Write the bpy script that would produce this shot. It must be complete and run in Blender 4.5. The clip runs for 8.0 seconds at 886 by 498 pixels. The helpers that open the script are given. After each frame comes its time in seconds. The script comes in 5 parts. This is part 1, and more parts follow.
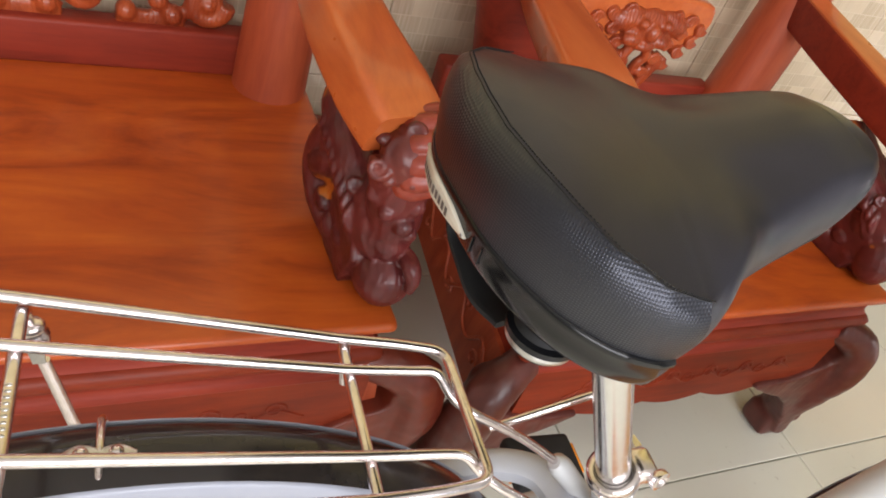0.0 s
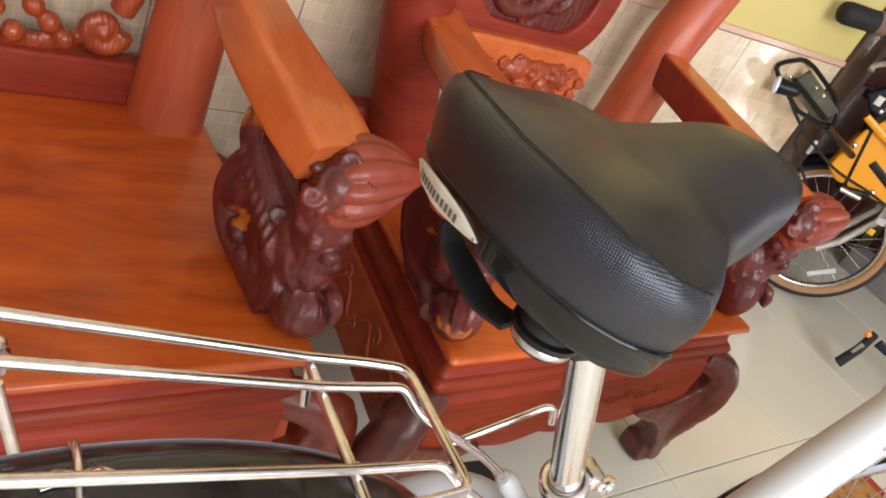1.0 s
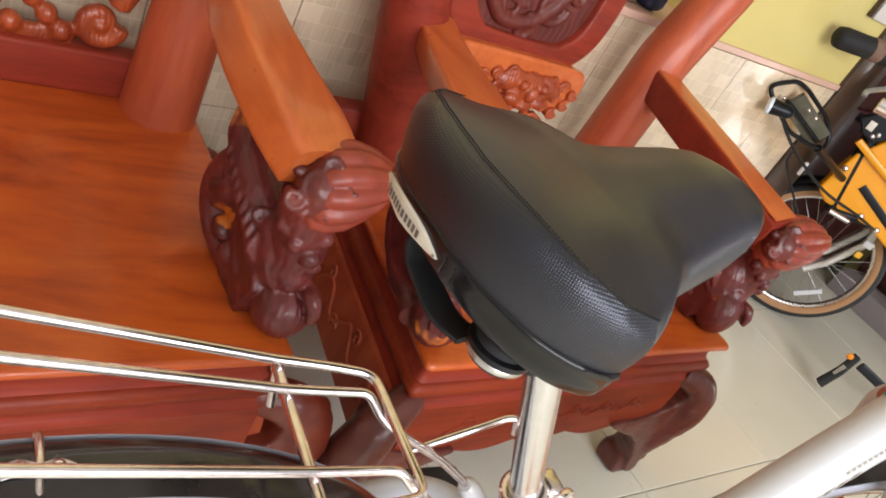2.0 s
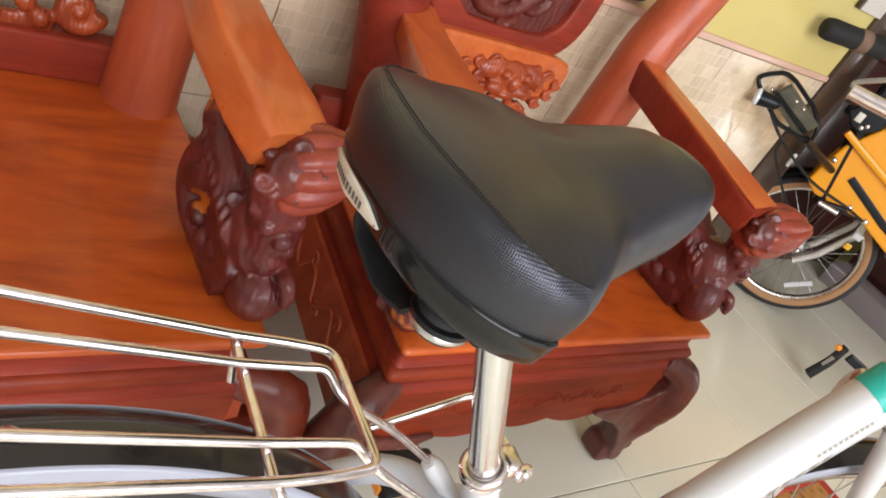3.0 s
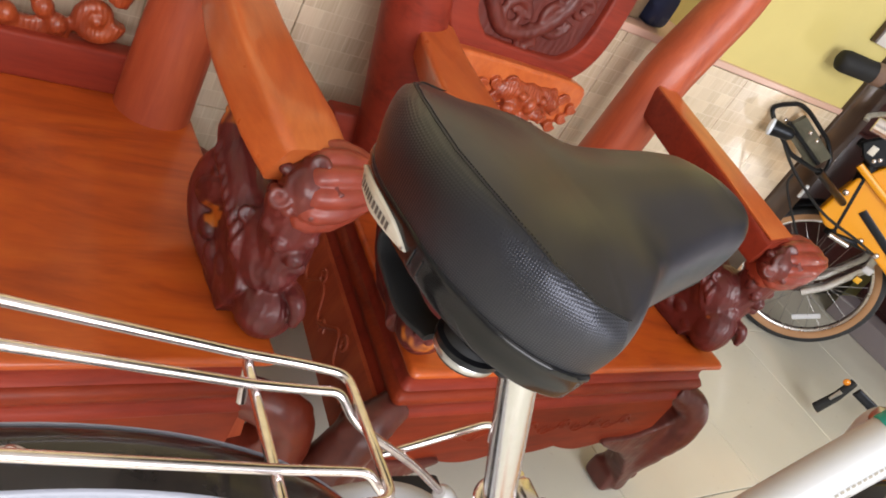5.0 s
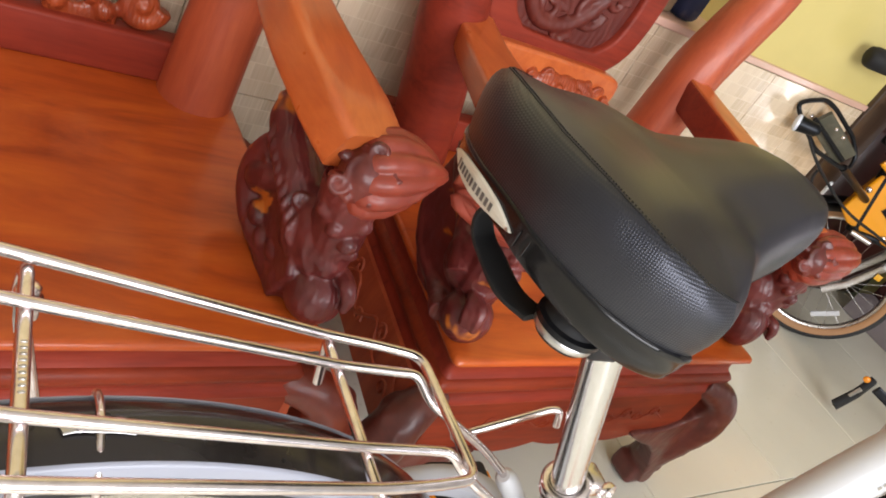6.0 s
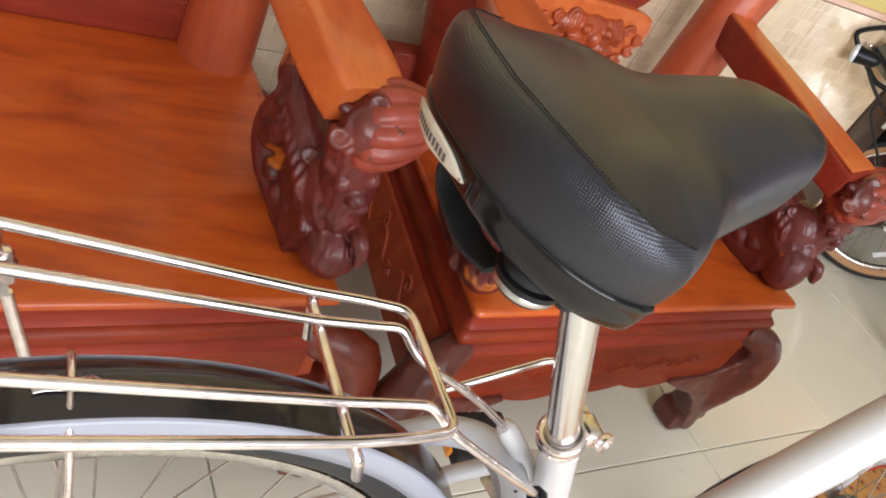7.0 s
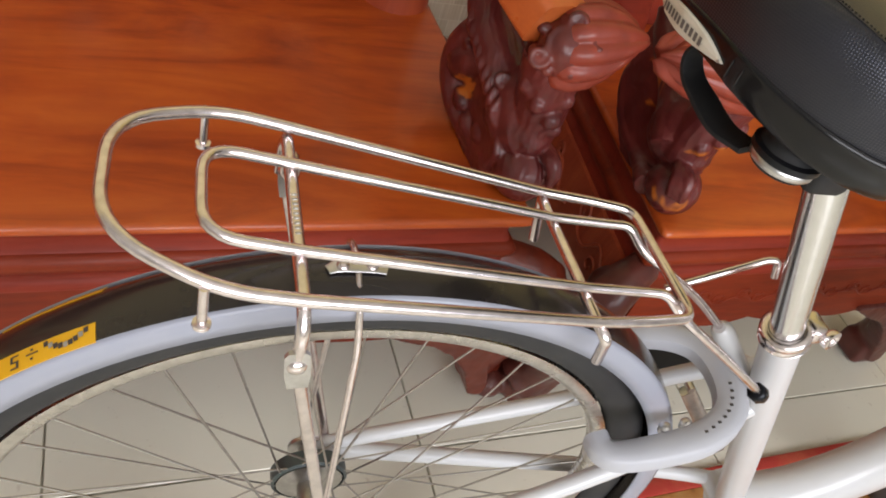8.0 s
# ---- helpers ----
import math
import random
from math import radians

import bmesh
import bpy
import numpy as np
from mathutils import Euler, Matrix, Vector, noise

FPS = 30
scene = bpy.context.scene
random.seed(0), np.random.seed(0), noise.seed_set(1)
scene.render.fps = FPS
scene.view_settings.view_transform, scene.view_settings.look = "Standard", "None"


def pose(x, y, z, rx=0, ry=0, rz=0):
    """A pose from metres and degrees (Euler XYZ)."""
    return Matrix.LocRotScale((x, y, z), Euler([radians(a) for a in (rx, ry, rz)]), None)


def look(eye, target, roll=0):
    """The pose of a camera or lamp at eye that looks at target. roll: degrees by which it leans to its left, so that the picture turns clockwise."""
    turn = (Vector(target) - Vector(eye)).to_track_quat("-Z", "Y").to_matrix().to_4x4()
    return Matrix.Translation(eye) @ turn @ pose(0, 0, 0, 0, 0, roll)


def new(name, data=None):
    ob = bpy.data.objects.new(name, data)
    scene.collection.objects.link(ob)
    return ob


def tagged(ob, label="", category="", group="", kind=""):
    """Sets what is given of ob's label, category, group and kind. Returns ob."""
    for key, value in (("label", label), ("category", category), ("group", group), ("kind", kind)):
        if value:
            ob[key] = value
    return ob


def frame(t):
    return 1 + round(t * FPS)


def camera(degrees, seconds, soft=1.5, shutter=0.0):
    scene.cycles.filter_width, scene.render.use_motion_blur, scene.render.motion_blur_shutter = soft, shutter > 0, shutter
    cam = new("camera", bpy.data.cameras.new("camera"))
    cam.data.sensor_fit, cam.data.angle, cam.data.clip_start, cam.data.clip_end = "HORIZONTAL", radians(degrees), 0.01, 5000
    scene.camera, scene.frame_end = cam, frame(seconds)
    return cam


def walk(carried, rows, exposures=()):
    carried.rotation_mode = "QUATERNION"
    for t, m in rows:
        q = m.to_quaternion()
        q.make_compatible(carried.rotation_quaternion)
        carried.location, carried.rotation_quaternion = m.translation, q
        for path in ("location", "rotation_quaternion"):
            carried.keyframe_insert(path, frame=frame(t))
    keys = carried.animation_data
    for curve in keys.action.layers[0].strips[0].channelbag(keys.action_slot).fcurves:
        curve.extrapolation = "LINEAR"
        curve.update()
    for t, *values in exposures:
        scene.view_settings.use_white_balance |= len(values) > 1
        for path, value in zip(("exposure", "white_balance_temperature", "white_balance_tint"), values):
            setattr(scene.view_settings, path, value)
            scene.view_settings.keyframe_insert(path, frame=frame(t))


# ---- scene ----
cam = camera(60.7, 8.0, soft=1.8)
PATH = [
    (0, (-0.144, -0.271, 1.115), (0.627, 1.08, -0.143), 21.6),
    (0.2, (-0.156, -0.262, 1.102), (0.702, 1.077, -0.112), 22.2),
    (0.5, (-0.179, -0.26, 1.091), (0.812, 1.069, -0.028), 23.9),
    (0.8, (-0.214, -0.271, 1.078), (0.876, 1.043, 0.04), 26.2),
    (1, (-0.225, -0.271, 1.078), (0.883, 1.041, 0.053), 27.4),
    (2.5, (-0.206, -0.295, 1.106), (0.911, 1.012, 0.084), 30.4),
    (3, (-0.192, -0.308, 1.106), (0.926, 0.995, 0.079), 30.3),
    (3.5, (-0.182, -0.31, 1.098), (0.933, 0.988, 0.062), 30.3),
    (4, (-0.179, -0.308, 1.096), (0.934, 0.996, 0.067), 30.5),
    (5.3, (-0.209, -0.287, 1.088), (0.896, 1.058, 0.103), 32.0),
    (5.5, (-0.222, -0.289, 1.076), (0.882, 1.056, 0.091), 32.2),
    (5.8, (-0.24, -0.28, 1.063), (0.858, 1.06, 0.064), 32.2),
    (6, (-0.242, -0.28, 1.065), (0.856, 1.053, 0.057), 32.3),
    (6.2, (-0.233, -0.285, 1.07), (0.853, 1.037, 0.037), 32.0),
    (6.5, (-0.216, -0.289, 1.074), (0.85, 1.024, 0.008), 31.4),
    (7, (-0.188, -0.291, 1.086), (0.79, 1.002, -0.085), 29.4),
    (7.3, (-0.2, -0.298, 1.086), (0.69, 0.981, -0.168), 27.8),
    (7.5, (-0.224, -0.313, 1.078), (0.6, 0.977, -0.21), 25.7),
    (8, (-0.265, -0.324, 1.057), (0.396, 0.967, -0.319), 21.5),
]
walk(cam, [(t, look(eye, target, roll)) for t, eye, target, roll in PATH], [(0, -0.09), (0.6, 0.0), (6.5, 0.0), (7.5, -0.14), (8, -0.4)])

# ---- world and light ----
world = bpy.data.worlds.new("world")
scene.world = world
world.use_nodes = True
wn = world.node_tree
sky = wn.nodes.new("ShaderNodeTexSky")
sky.sky_type = 'NISHITA'
sky.sun_disc = False
sky.sun_elevation = radians(48)
sky.sun_rotation = radians(150)
wn.links.new(sky.outputs["Color"], wn.nodes["Background"].inputs["Color"])
wn.nodes["Background"].inputs["Strength"].default_value = 0.12

sun = new("sun", bpy.data.lights.new("sun", "SUN"))
sun.data.energy, sun.data.angle, sun.data.color = 3.0, radians(0.5), (1.0, 0.95, 0.86)
sun.matrix_world = look((3, -6, 8), (1.6, -3.4, 0))

# daylight that enters by the open front of the room
def opening_light(name, x, y, z, w, h, watts, color, rz):
    lamp = new(name, bpy.data.lights.new(name, "AREA"))
    lamp.data.shape, lamp.data.size, lamp.data.size_y = 'RECTANGLE', w, h
    lamp.data.energy, lamp.data.color = watts, color
    lamp.matrix_world = pose(x, y, z, 90, 0, rz)
    return lamp

front = opening_light("front_daylight", 0.05, -3.28, 1.95, 3.9, 1.7, 200, (0.98, 0.97, 1.0), 4.8)
front.matrix_world = pose(0.05, -3.28, 1.95, 80, 0, 4.8)
opening_light("door_daylight", 4.882, -0.44, 0.48, 0.36, 0.86, 20, (0.97, 0.97, 1.0), 4.8)

# ---- materials ----
def shader(name, color, rough=0.5, metal=0.0, coat=0.0, **more):
    m = bpy.data.materials.new(name)
    m.use_nodes = True
    b = m.node_tree.nodes["Principled BSDF"]
    b.inputs["Base Color"].default_value = (*color, 1)
    b.inputs["Roughness"].default_value = rough
    b.inputs["Metallic"].default_value = metal
    b.inputs["Coat Weight"].default_value = coat
    b.inputs["Coat Roughness"].default_value = more.get("coat_rough", 0.12)
    if "ior" in more:
        b.inputs["IOR"].default_value = more["ior"]
    return m

def node(m, kind, **inputs):
    n = m.node_tree.nodes.new(kind)
    for k, v in inputs.items():
        n.inputs[k.replace("_", " ")].default_value = v
    return n

def wire(m, a, b):
    m.node_tree.links.new(a, b)

def coords(m, scale=(1, 1, 1), rot=(0, 0, 0), which="Object"):
    tc = node(m, "ShaderNodeTexCoord")
    mp = node(m, "ShaderNodeMapping")
    mp.inputs["Scale"].default_value = scale
    mp.inputs["Rotation"].default_value = [radians(a) for a in rot]
    wire(m, tc.outputs[which], mp.inputs["Vector"])
    return mp.outputs["Vector"]

def ramp(m, fac, stops):
    r = node(m, "ShaderNodeValToRGB")
    e = r.color_ramp.elements
    while len(e) < len(stops):
        e.new(0.5)
    for el, (p, c) in zip(e, stops):
        el.position, el.color = p, (*c, 1)
    wire(m, fac, r.inputs["Fac"])
    return r.outputs["Color"]

def noise_tex(m, vec, scale, detail=4.0, rough=0.55, dist=0.0):
    n = node(m, "ShaderNodeTexNoise", Scale=scale, Detail=detail, Roughness=rough, Distortion=dist)
    wire(m, vec, n.inputs["Vector"])
    return n.outputs["Fac"]

def rgba_mix(m, fac, a, b, mode='MIX'):
    n = m.node_tree.nodes.new("ShaderNodeMix")
    n.data_type, n.blend_type = 'RGBA', mode
    socks = (n.inputs[0], n.inputs[6], n.inputs[7])
    for sock, v in zip(socks, (fac, a, b)):
        if isinstance(v, (int, float)):
            sock.default_value = v
        elif isinstance(v, tuple):
            sock.default_value = (*v, 1)
        else:
            wire(m, v, sock)
    return n.outputs[2]

def bump(m, height, strength, distance=0.002):
    n = node(m, "ShaderNodeBump", Strength=strength, Distance=distance)
    wire(m, height, n.inputs["Height"])
    wire(m, n.outputs["Normal"], bsdf(m).inputs["Normal"])
    return n

def bsdf(m):
    return m.node_tree.nodes["Principled BSDF"]

def base(m, sock):
    wire(m, sock, bsdf(m).inputs["Base Color"])

def rough_by(m, fac, lo, hi):
    r = node(m, "ShaderNodeMapRange")
    r.inputs["To Min"].default_value, r.inputs["To Max"].default_value = lo, hi
    wire(m, fac, r.inputs["Value"])
    wire(m, r.outputs["Result"], bsdf(m).inputs["Roughness"])

def wood(name, light, mid, dark, axis="x", rough=0.3, coat=0.35, stretch=14.0, depth=0.15, flame=1.4, grain=0.3):
    """Varnished hardwood with long grain along one axis."""
    m = shader(name, mid, rough, coat=coat)
    s = {"x": (1, stretch, stretch), "y": (stretch, 1, stretch), "z": (stretch, stretch, 1)}[axis]
    v = coords(m, s)
    rings = noise_tex(m, v, 1.6, 5.0, 0.6, flame)
    fine = noise_tex(m, v, 14.0, 3.0, 0.6)
    both = rgba_mix(m, grain, rings, fine)
    col = ramp(m, both, ((0.32, dark), (0.5, mid), (0.68, light)))
    wear = noise_tex(m, coords(m), 9.0, 3.0)
    col = rgba_mix(m, ramp(m, wear, ((0.45, (0, 0, 0)), (0.75, (0.35, 0.35, 0.35)))), col, dark)
    base(m, col)
    rough_by(m, wear, rough - 0.06, rough + 0.12)
    bump(m, fine, depth, 0.001)
    return m

def carved(name, light, dark, rough=0.3, scale=60.0, worn=0.0, chisel=0.32):
    """Carved and varnished hardwood with chisel marks."""
    m = shader(name, dark, rough, coat=0.12)
    v = coords(m)
    n1 = noise_tex(m, v, 18.0, 4.0, 0.6, 0.6)
    col = ramp(m, n1, ((0.35, dark), (0.7, light)))
    if worn:
        spots = noise_tex(m, v, 13.0, 3.0, 0.55, 0.4)
        col = rgba_mix(m, ramp(m, spots, ((0.62, (0, 0, 0)), (0.66, (worn,) * 3))), col, (0.60, 0.17, 0.02))
    base(m, col)
    wv = node(m, "ShaderNodeTexWave", Scale=scale, Distortion=9.0, Detail=2.0)
    wv.inputs["Detail Scale"].default_value = 0.6
    wire(m, v, wv.inputs["Vector"])
    both = rgba_mix(m, 0.55, wv.outputs["Fac"], noise_tex(m, v, 55.0, 3.0))
    bump(m, both, chisel, 0.004)
    rough_by(m, n1, rough - 0.06, rough + 0.14)
    return m

SEAT = wood("rosewood_seat", (0.64, 0.135, 0.018), (0.53, 0.092, 0.013), (0.31, 0.046, 0.009), "x", 0.34, 0.22, 4.5, 0.10, 2.6, 0.16)
ARM = wood("rosewood_arm", (0.64, 0.165, 0.042), (0.56, 0.125, 0.030), (0.44, 0.085, 0.022), "y", 0.27, 0.4, 8.0)
POST = wood("rosewood_post", (0.54, 0.115, 0.040), (0.45, 0.085, 0.031), (0.34, 0.055, 0.022), "z", 0.42, 0.12, 9.0)
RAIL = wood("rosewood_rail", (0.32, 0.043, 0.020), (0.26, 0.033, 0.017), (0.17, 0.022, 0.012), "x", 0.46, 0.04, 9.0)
# apron wood, darkened to carry the shade below the seat's overhang
SHADED_APRON = wood("rosewood_shaded_apron", (0.30, 0.042, 0.011), (0.225, 0.029, 0.009), (0.14, 0.018, 0.007), "x", 0.45, 0.04, 8.0)
LEGWOOD = carved("rosewood_leg", (0.13, 0.030, 0.021), (0.075, 0.018, 0.013), 0.36, 20.0, 0.0, 0.10)
BENCHLEG = carved("rosewood_bench_leg", (0.20, 0.030, 0.012), (0.13, 0.019, 0.009), 0.36, 20.0, 0.0, 0.10)
DRAGON = carved("rosewood_dark_carving", (0.165, 0.026, 0.023), (0.085, 0.013, 0.013), 0.34, 40.0, 0.9, 0.25)
CLAW = carved("rosewood_claw", (0.34, 0.052, 0.026), (0.22, 0.032, 0.018), 0.36, 14.0, 0.0, 0.12)
WHORL = carved("rosewood_whorl", (0.20, 0.030, 0.019), (0.08, 0.012, 0.010), 0.34, 14.0, 0.9, 0.15)
RELIEF = carved("rosewood_relief", (0.47, 0.090, 0.024), (0.26, 0.042, 0.014), 0.3, 45.0)
PANEL = carved("rosewood_panel", (0.15, 0.022, 0.013), (0.10, 0.014, 0.009), 0.50, 18.0)

for varnish in (RAIL, SHADED_APRON):
    bsdf(varnish).inputs["Specular IOR Level"].default_value = 0.22

def chrome(name, color=(0.78, 0.75, 0.70), rough=0.12, dull=0.82):
    m = shader(name, color, rough, 1.0)
    v = coords(m)
    n = noise_tex(m, v, 35.0, 4.0)
    rough_by(m, n, rough - 0.04, rough + 0.12)
    base(m, ramp(m, noise_tex(m, v, 120.0, 2.0), ((0.3, tuple(c * dull for c in color)), (0.6, color))))
    return m

CHROME = chrome("chrome", (0.84, 0.77, 0.77), 0.19)
STEEL = chrome("brushed_steel", (0.62, 0.61, 0.60), 0.28)
ALLOY = chrome("seat_post_alloy", (0.84, 0.84, 0.85), 0.17, 0.95)
RIM = chrome("rim_alloy", (0.66, 0.63, 0.60), 0.24)
SPOKE = chrome("spoke_steel", (0.42, 0.40, 0.38), 0.3)

def painted(name, color, rough=0.3, coat=0.3, dirt=(0.5, 0.42, 0.3), amount=0.35):
    m = shader(name, color, rough, coat=coat)
    v = coords(m)
    n = noise_tex(m, v, 7.0, 6.0, 0.7)
    base(m, rgba_mix(m, ramp(m, n, ((0.52, (0, 0, 0)), (0.8, (amount,) * 3))), color, dirt))
    rough_by(m, n, rough - 0.05, rough + 0.15)
    bump(m, noise_tex(m, v, 160.0, 2.0), 0.03, 0.0005)
    return m

WHITE = painted("white_frame_paint", (0.62, 0.63, 0.65), 0.28, 0.4, (0.55, 0.50, 0.42), 0.18)
# polished fender: bright side and dark top reflections are painted as two colours
REFLECTION_BAND = painted("pale_fender_reflection", (0.32, 0.335, 0.40), 0.35, 0.2, (0.5, 0.48, 0.5), 0.25)
DARK_REFLECTION = painted("dark_fender_reflection", (0.020, 0.017, 0.016), 0.16, 0.3, (0.08, 0.06, 0.05), 0.4)
GREYPL = painted("grey_lock_plastic", (0.46, 0.47, 0.51), 0.38, 0.1)
BLACKPL = painted("black_plastic", (0.006, 0.006, 0.007), 0.26, 0.0, (0.03, 0.03, 0.03), 0.3)
RIMPL = painted("glossy_rim_plastic", (0.005, 0.005, 0.006), 0.15, 0.15, (0.03, 0.03, 0.03), 0.25)
BLACKMAT = painted("black_rubber", (0.018, 0.018, 0.019), 0.6, 0.0, (0.05, 0.045, 0.04), 0.5)
TYRE = painted("tyre_rubber", (0.022, 0.022, 0.023), 0.62, 0.0, (0.06, 0.055, 0.05), 0.6)
GUM = painted("tan_sidewall", (0.42, 0.22, 0.10), 0.6, 0.0)
ORANGE = painted("orange_frame_paint", (0.86, 0.35, 0.002), 0.32, 0.12, (0.7, 0.26, 0.0), 0.2)
TEAL = painted("teal_tape", (0.01, 0.42, 0.36), 0.4, 0.1, (0.01, 0.25, 0.2), 0.3)
YELLOW = painted("yellow_sticker", (0.80, 0.42, 0.012), 0.35, 0.2, (0.5, 0.3, 0.05), 0.2)
PLATE = painted("ivory_nameplate", (0.70, 0.66, 0.57), 0.4, 0.1)
INK = painted("dark_print", (0.06, 0.05, 0.045), 0.5, 0.0)
GREYINK = painted("faded_print", (0.14, 0.125, 0.115), 0.5, 0.0)
GREYPRINT = painted("grey_print", (0.34, 0.31, 0.26), 0.5, 0.0)
bsdf(RIMPL).inputs["Specular IOR Level"].default_value = 0.3
AMBER = painted("amber_reflector", (0.85, 0.28, 0.01), 0.15, 0.6, (0.6, 0.2, 0.0), 0.2)
for plain, level, tint in ((BLACKPL, 0.3, (0.85, 0.9, 1.0)), (BLACKMAT, 0.25, (1.0, 1.0, 1.0)), (DARK_REFLECTION, 0.5, (0.86, 0.84, 0.95))):
    bsdf(plain).inputs["Specular IOR Level"].default_value = level
    bsdf(plain).inputs["Specular Tint"].default_value = (*tint, 1)

def leather(name, weave):
    m = shader(name, (0.016, 0.016, 0.018), 0.42)
    bsdf(m).inputs["Specular IOR Level"].default_value = 0.85 if weave else 0.62
    bsdf(m).inputs["Specular Tint"].default_value = (0.70, 0.72, 0.84, 1) if weave else (0.72, 0.68, 1.0, 1)
    v = coords(m)
    n = noise_tex(m, v, 12.0, 5.0)
    base(m, ramp(m, n, ((0.35, (0.007, 0.0075, 0.010) if weave else (0.015, 0.0150, 0.018)), (0.75, (0.012, 0.012, 0.016) if weave else (0.023, 0.0225, 0.027)))))
    rough_by(m, n, 0.30, 0.40)
    if weave:
        v2 = coords(m, (1, 1, 1), (0, 0, 38))
        a = node(m, "ShaderNodeTexWave", Scale=200.0)
        a.bands_direction = 'X'
        b = node(m, "ShaderNodeTexWave", Scale=200.0)
        b.bands_direction = 'Z'
        wire(m, v2, a.inputs["Vector"])
        wire(m, v2, b.inputs["Vector"])
        bump(m, rgba_mix(m, 1.0, a.outputs["Fac"], b.outputs["Fac"], 'MULTIPLY'), 0.34, 0.0007)
    else:
        vo = node(m, "ShaderNodeTexVoronoi", Scale=900.0)
        wire(m, v, vo.inputs["Vector"])
        bump(m, vo.outputs["Distance"], 0.08, 0.0005)
    return m

LEATHER = leather("black_leatherette", False)
WEAVE = leather("black_woven_leatherette", True)

def floor_tile(name):
    m = shader(name, (0.62, 0.56, 0.44), 0.2, coat=0.3, coat_rough=0.08)
    oi = node(m, "ShaderNodeObjectInfo")
    v = coords(m)
    n = noise_tex(m, v, 2.2, 5.0, 0.6, 0.5)
    c = ramp(m, n, ((0.3, (0.78, 0.755, 0.63)), (0.7, (0.84, 0.815, 0.69))))
    c = rgba_mix(m, ramp(m, oi.outputs["Random"], ((0.0, (0, 0, 0)), (1.0, (0.18, 0.18, 0.18)))), c, (0.76, 0.74, 0.62))
    specks = noise_tex(m, v, 60.0, 2.0)
    c = rgba_mix(m, ramp(m, specks, ((0.68, (0, 0, 0)), (0.8, (0.3, 0.3, 0.3)))), c, (0.36, 0.29, 0.2))
    base(m, c)
    rough_by(m, noise_tex(m, v, 6.0, 4.0), 0.14, 0.3)
    return m

FLOOR = floor_tile("cream_floor_tile")
GROUT = painted("floor_grout", (0.50, 0.46, 0.37), 0.8, 0.0)

def wall_tile(name):
    """Glossy wall tile printed with a small woven mosaic."""
    m = shader(name, (0.5, 0.42, 0.32), 0.12, coat=0.4, coat_rough=0.06)
    v = coords(m, (1, 1, 1), (90, 0, 0))
    br = node(m, "ShaderNodeTexBrick", Scale=1.0)
    br.offset, br.squash = 0.5, 1.0
    br.inputs["Brick Width"].default_value = 0.042
    br.inputs["Row Height"].default_value = 0.034
    br.inputs["Mortar Size"].default_value = 0.0016
    br.inputs["Mortar Smooth"].default_value = 1.0
    br.inputs["Color1"].default_value = (0.76, 0.61, 0.43, 1)
    br.inputs["Color2"].default_value = (0.56, 0.43, 0.285, 1)
    br.inputs["Mortar"].default_value = (0.80, 0.68, 0.51, 1)
    wire(m, v, br.inputs["Vector"])
    streak = noise_tex(m, coords(m, (220, 220, 9)), 1.0, 3.0)
    c = rgba_mix(m, ramp(m, streak, ((0.35, (0.0,) * 3), (0.7, (0.55,) * 3))), br.outputs["Color"], (0.84, 0.72, 0.55))
    big = noise_tex(m, coords(m), 9.0, 3.0)
    c = rgba_mix(m, ramp(m, big, ((0.4, (0.0,) * 3), (0.7, (0.35,) * 3))), c, (0.60, 0.46, 0.31))
    base(m, c)
    bump(m, rgba_mix(m, 0.5, br.outputs["Fac"], streak), -0.10, 0.001)
    rough_by(m, big, 0.12, 0.24)
    return m

WALLTILE = wall_tile("printed_wall_tile")

def plaster(name, color):
    m = shader(name, color, 0.6)
    v = coords(m)
    n = noise_tex(m, v, 3.0, 5.0, 0.6)
    base(m, ramp(m, n, ((0.3, tuple(c * 0.92 for c in color)), (0.7, color))))
    bump(m, noise_tex(m, v, 180.0, 3.0), 0.06, 0.001)
    return m

YELLOWWALL = plaster("yellow_wall_paint", (0.66, 0.55, 0.20))
PALEYELLOW = plaster("pale_yellow_wall_paint", (0.64, 0.55, 0.30))
CREAM = plaster("cream_wall_paint", (0.55, 0.54, 0.53))
CEIL = plaster("ceiling_paint", (0.66, 0.66, 0.66))
PINK = painted("pink_edge_tile", (0.66, 0.42, 0.33), 0.3, 0.2)
DOORWOOD = wood("dark_door_wood", (0.085, 0.05, 0.03), (0.06, 0.034, 0.02), (0.035, 0.02, 0.012), "z", 0.35, 0.2)
MAROON = wood("maroon_cabinet_wood", (0.075, 0.018, 0.014), (0.05, 0.012, 0.010), (0.03, 0.008, 0.007), "z", 0.35, 0.2)
PLINTH = painted("grey_plinth", (0.30, 0.26, 0.27), 0.45, 0.0)
NAVY = painted("navy_cloth", (0.012, 0.018, 0.06), 0.8, 0.0)
BROWNBOX = painted("brown_paper", (0.20, 0.13, 0.07), 0.7, 0.0)
PALE = painted("pale_card", (0.62, 0.58, 0.54), 0.6, 0.0)
GLASSY = shader("lamp_lens", (0.75, 0.82, 0.92), 0.08, 0.0, 0.5)

def mat_cloth(name):
    m = shader(name, (0.5, 0.2, 0.05), 0.85)
    v = coords(m)
    vo = node(m, "ShaderNodeTexVoronoi", Scale=38.0)
    wire(m, v, vo.inputs["Vector"])
    base(m, ramp(m, vo.outputs["Distance"], ((0.1, (0.16, 0.05, 0.02)), (0.3, (0.50, 0.22, 0.06)), (0.7, (0.58, 0.30, 0.10)))))
    bump(m, noise_tex(m, v, 300.0, 2.0), 0.5, 0.002)
    return m

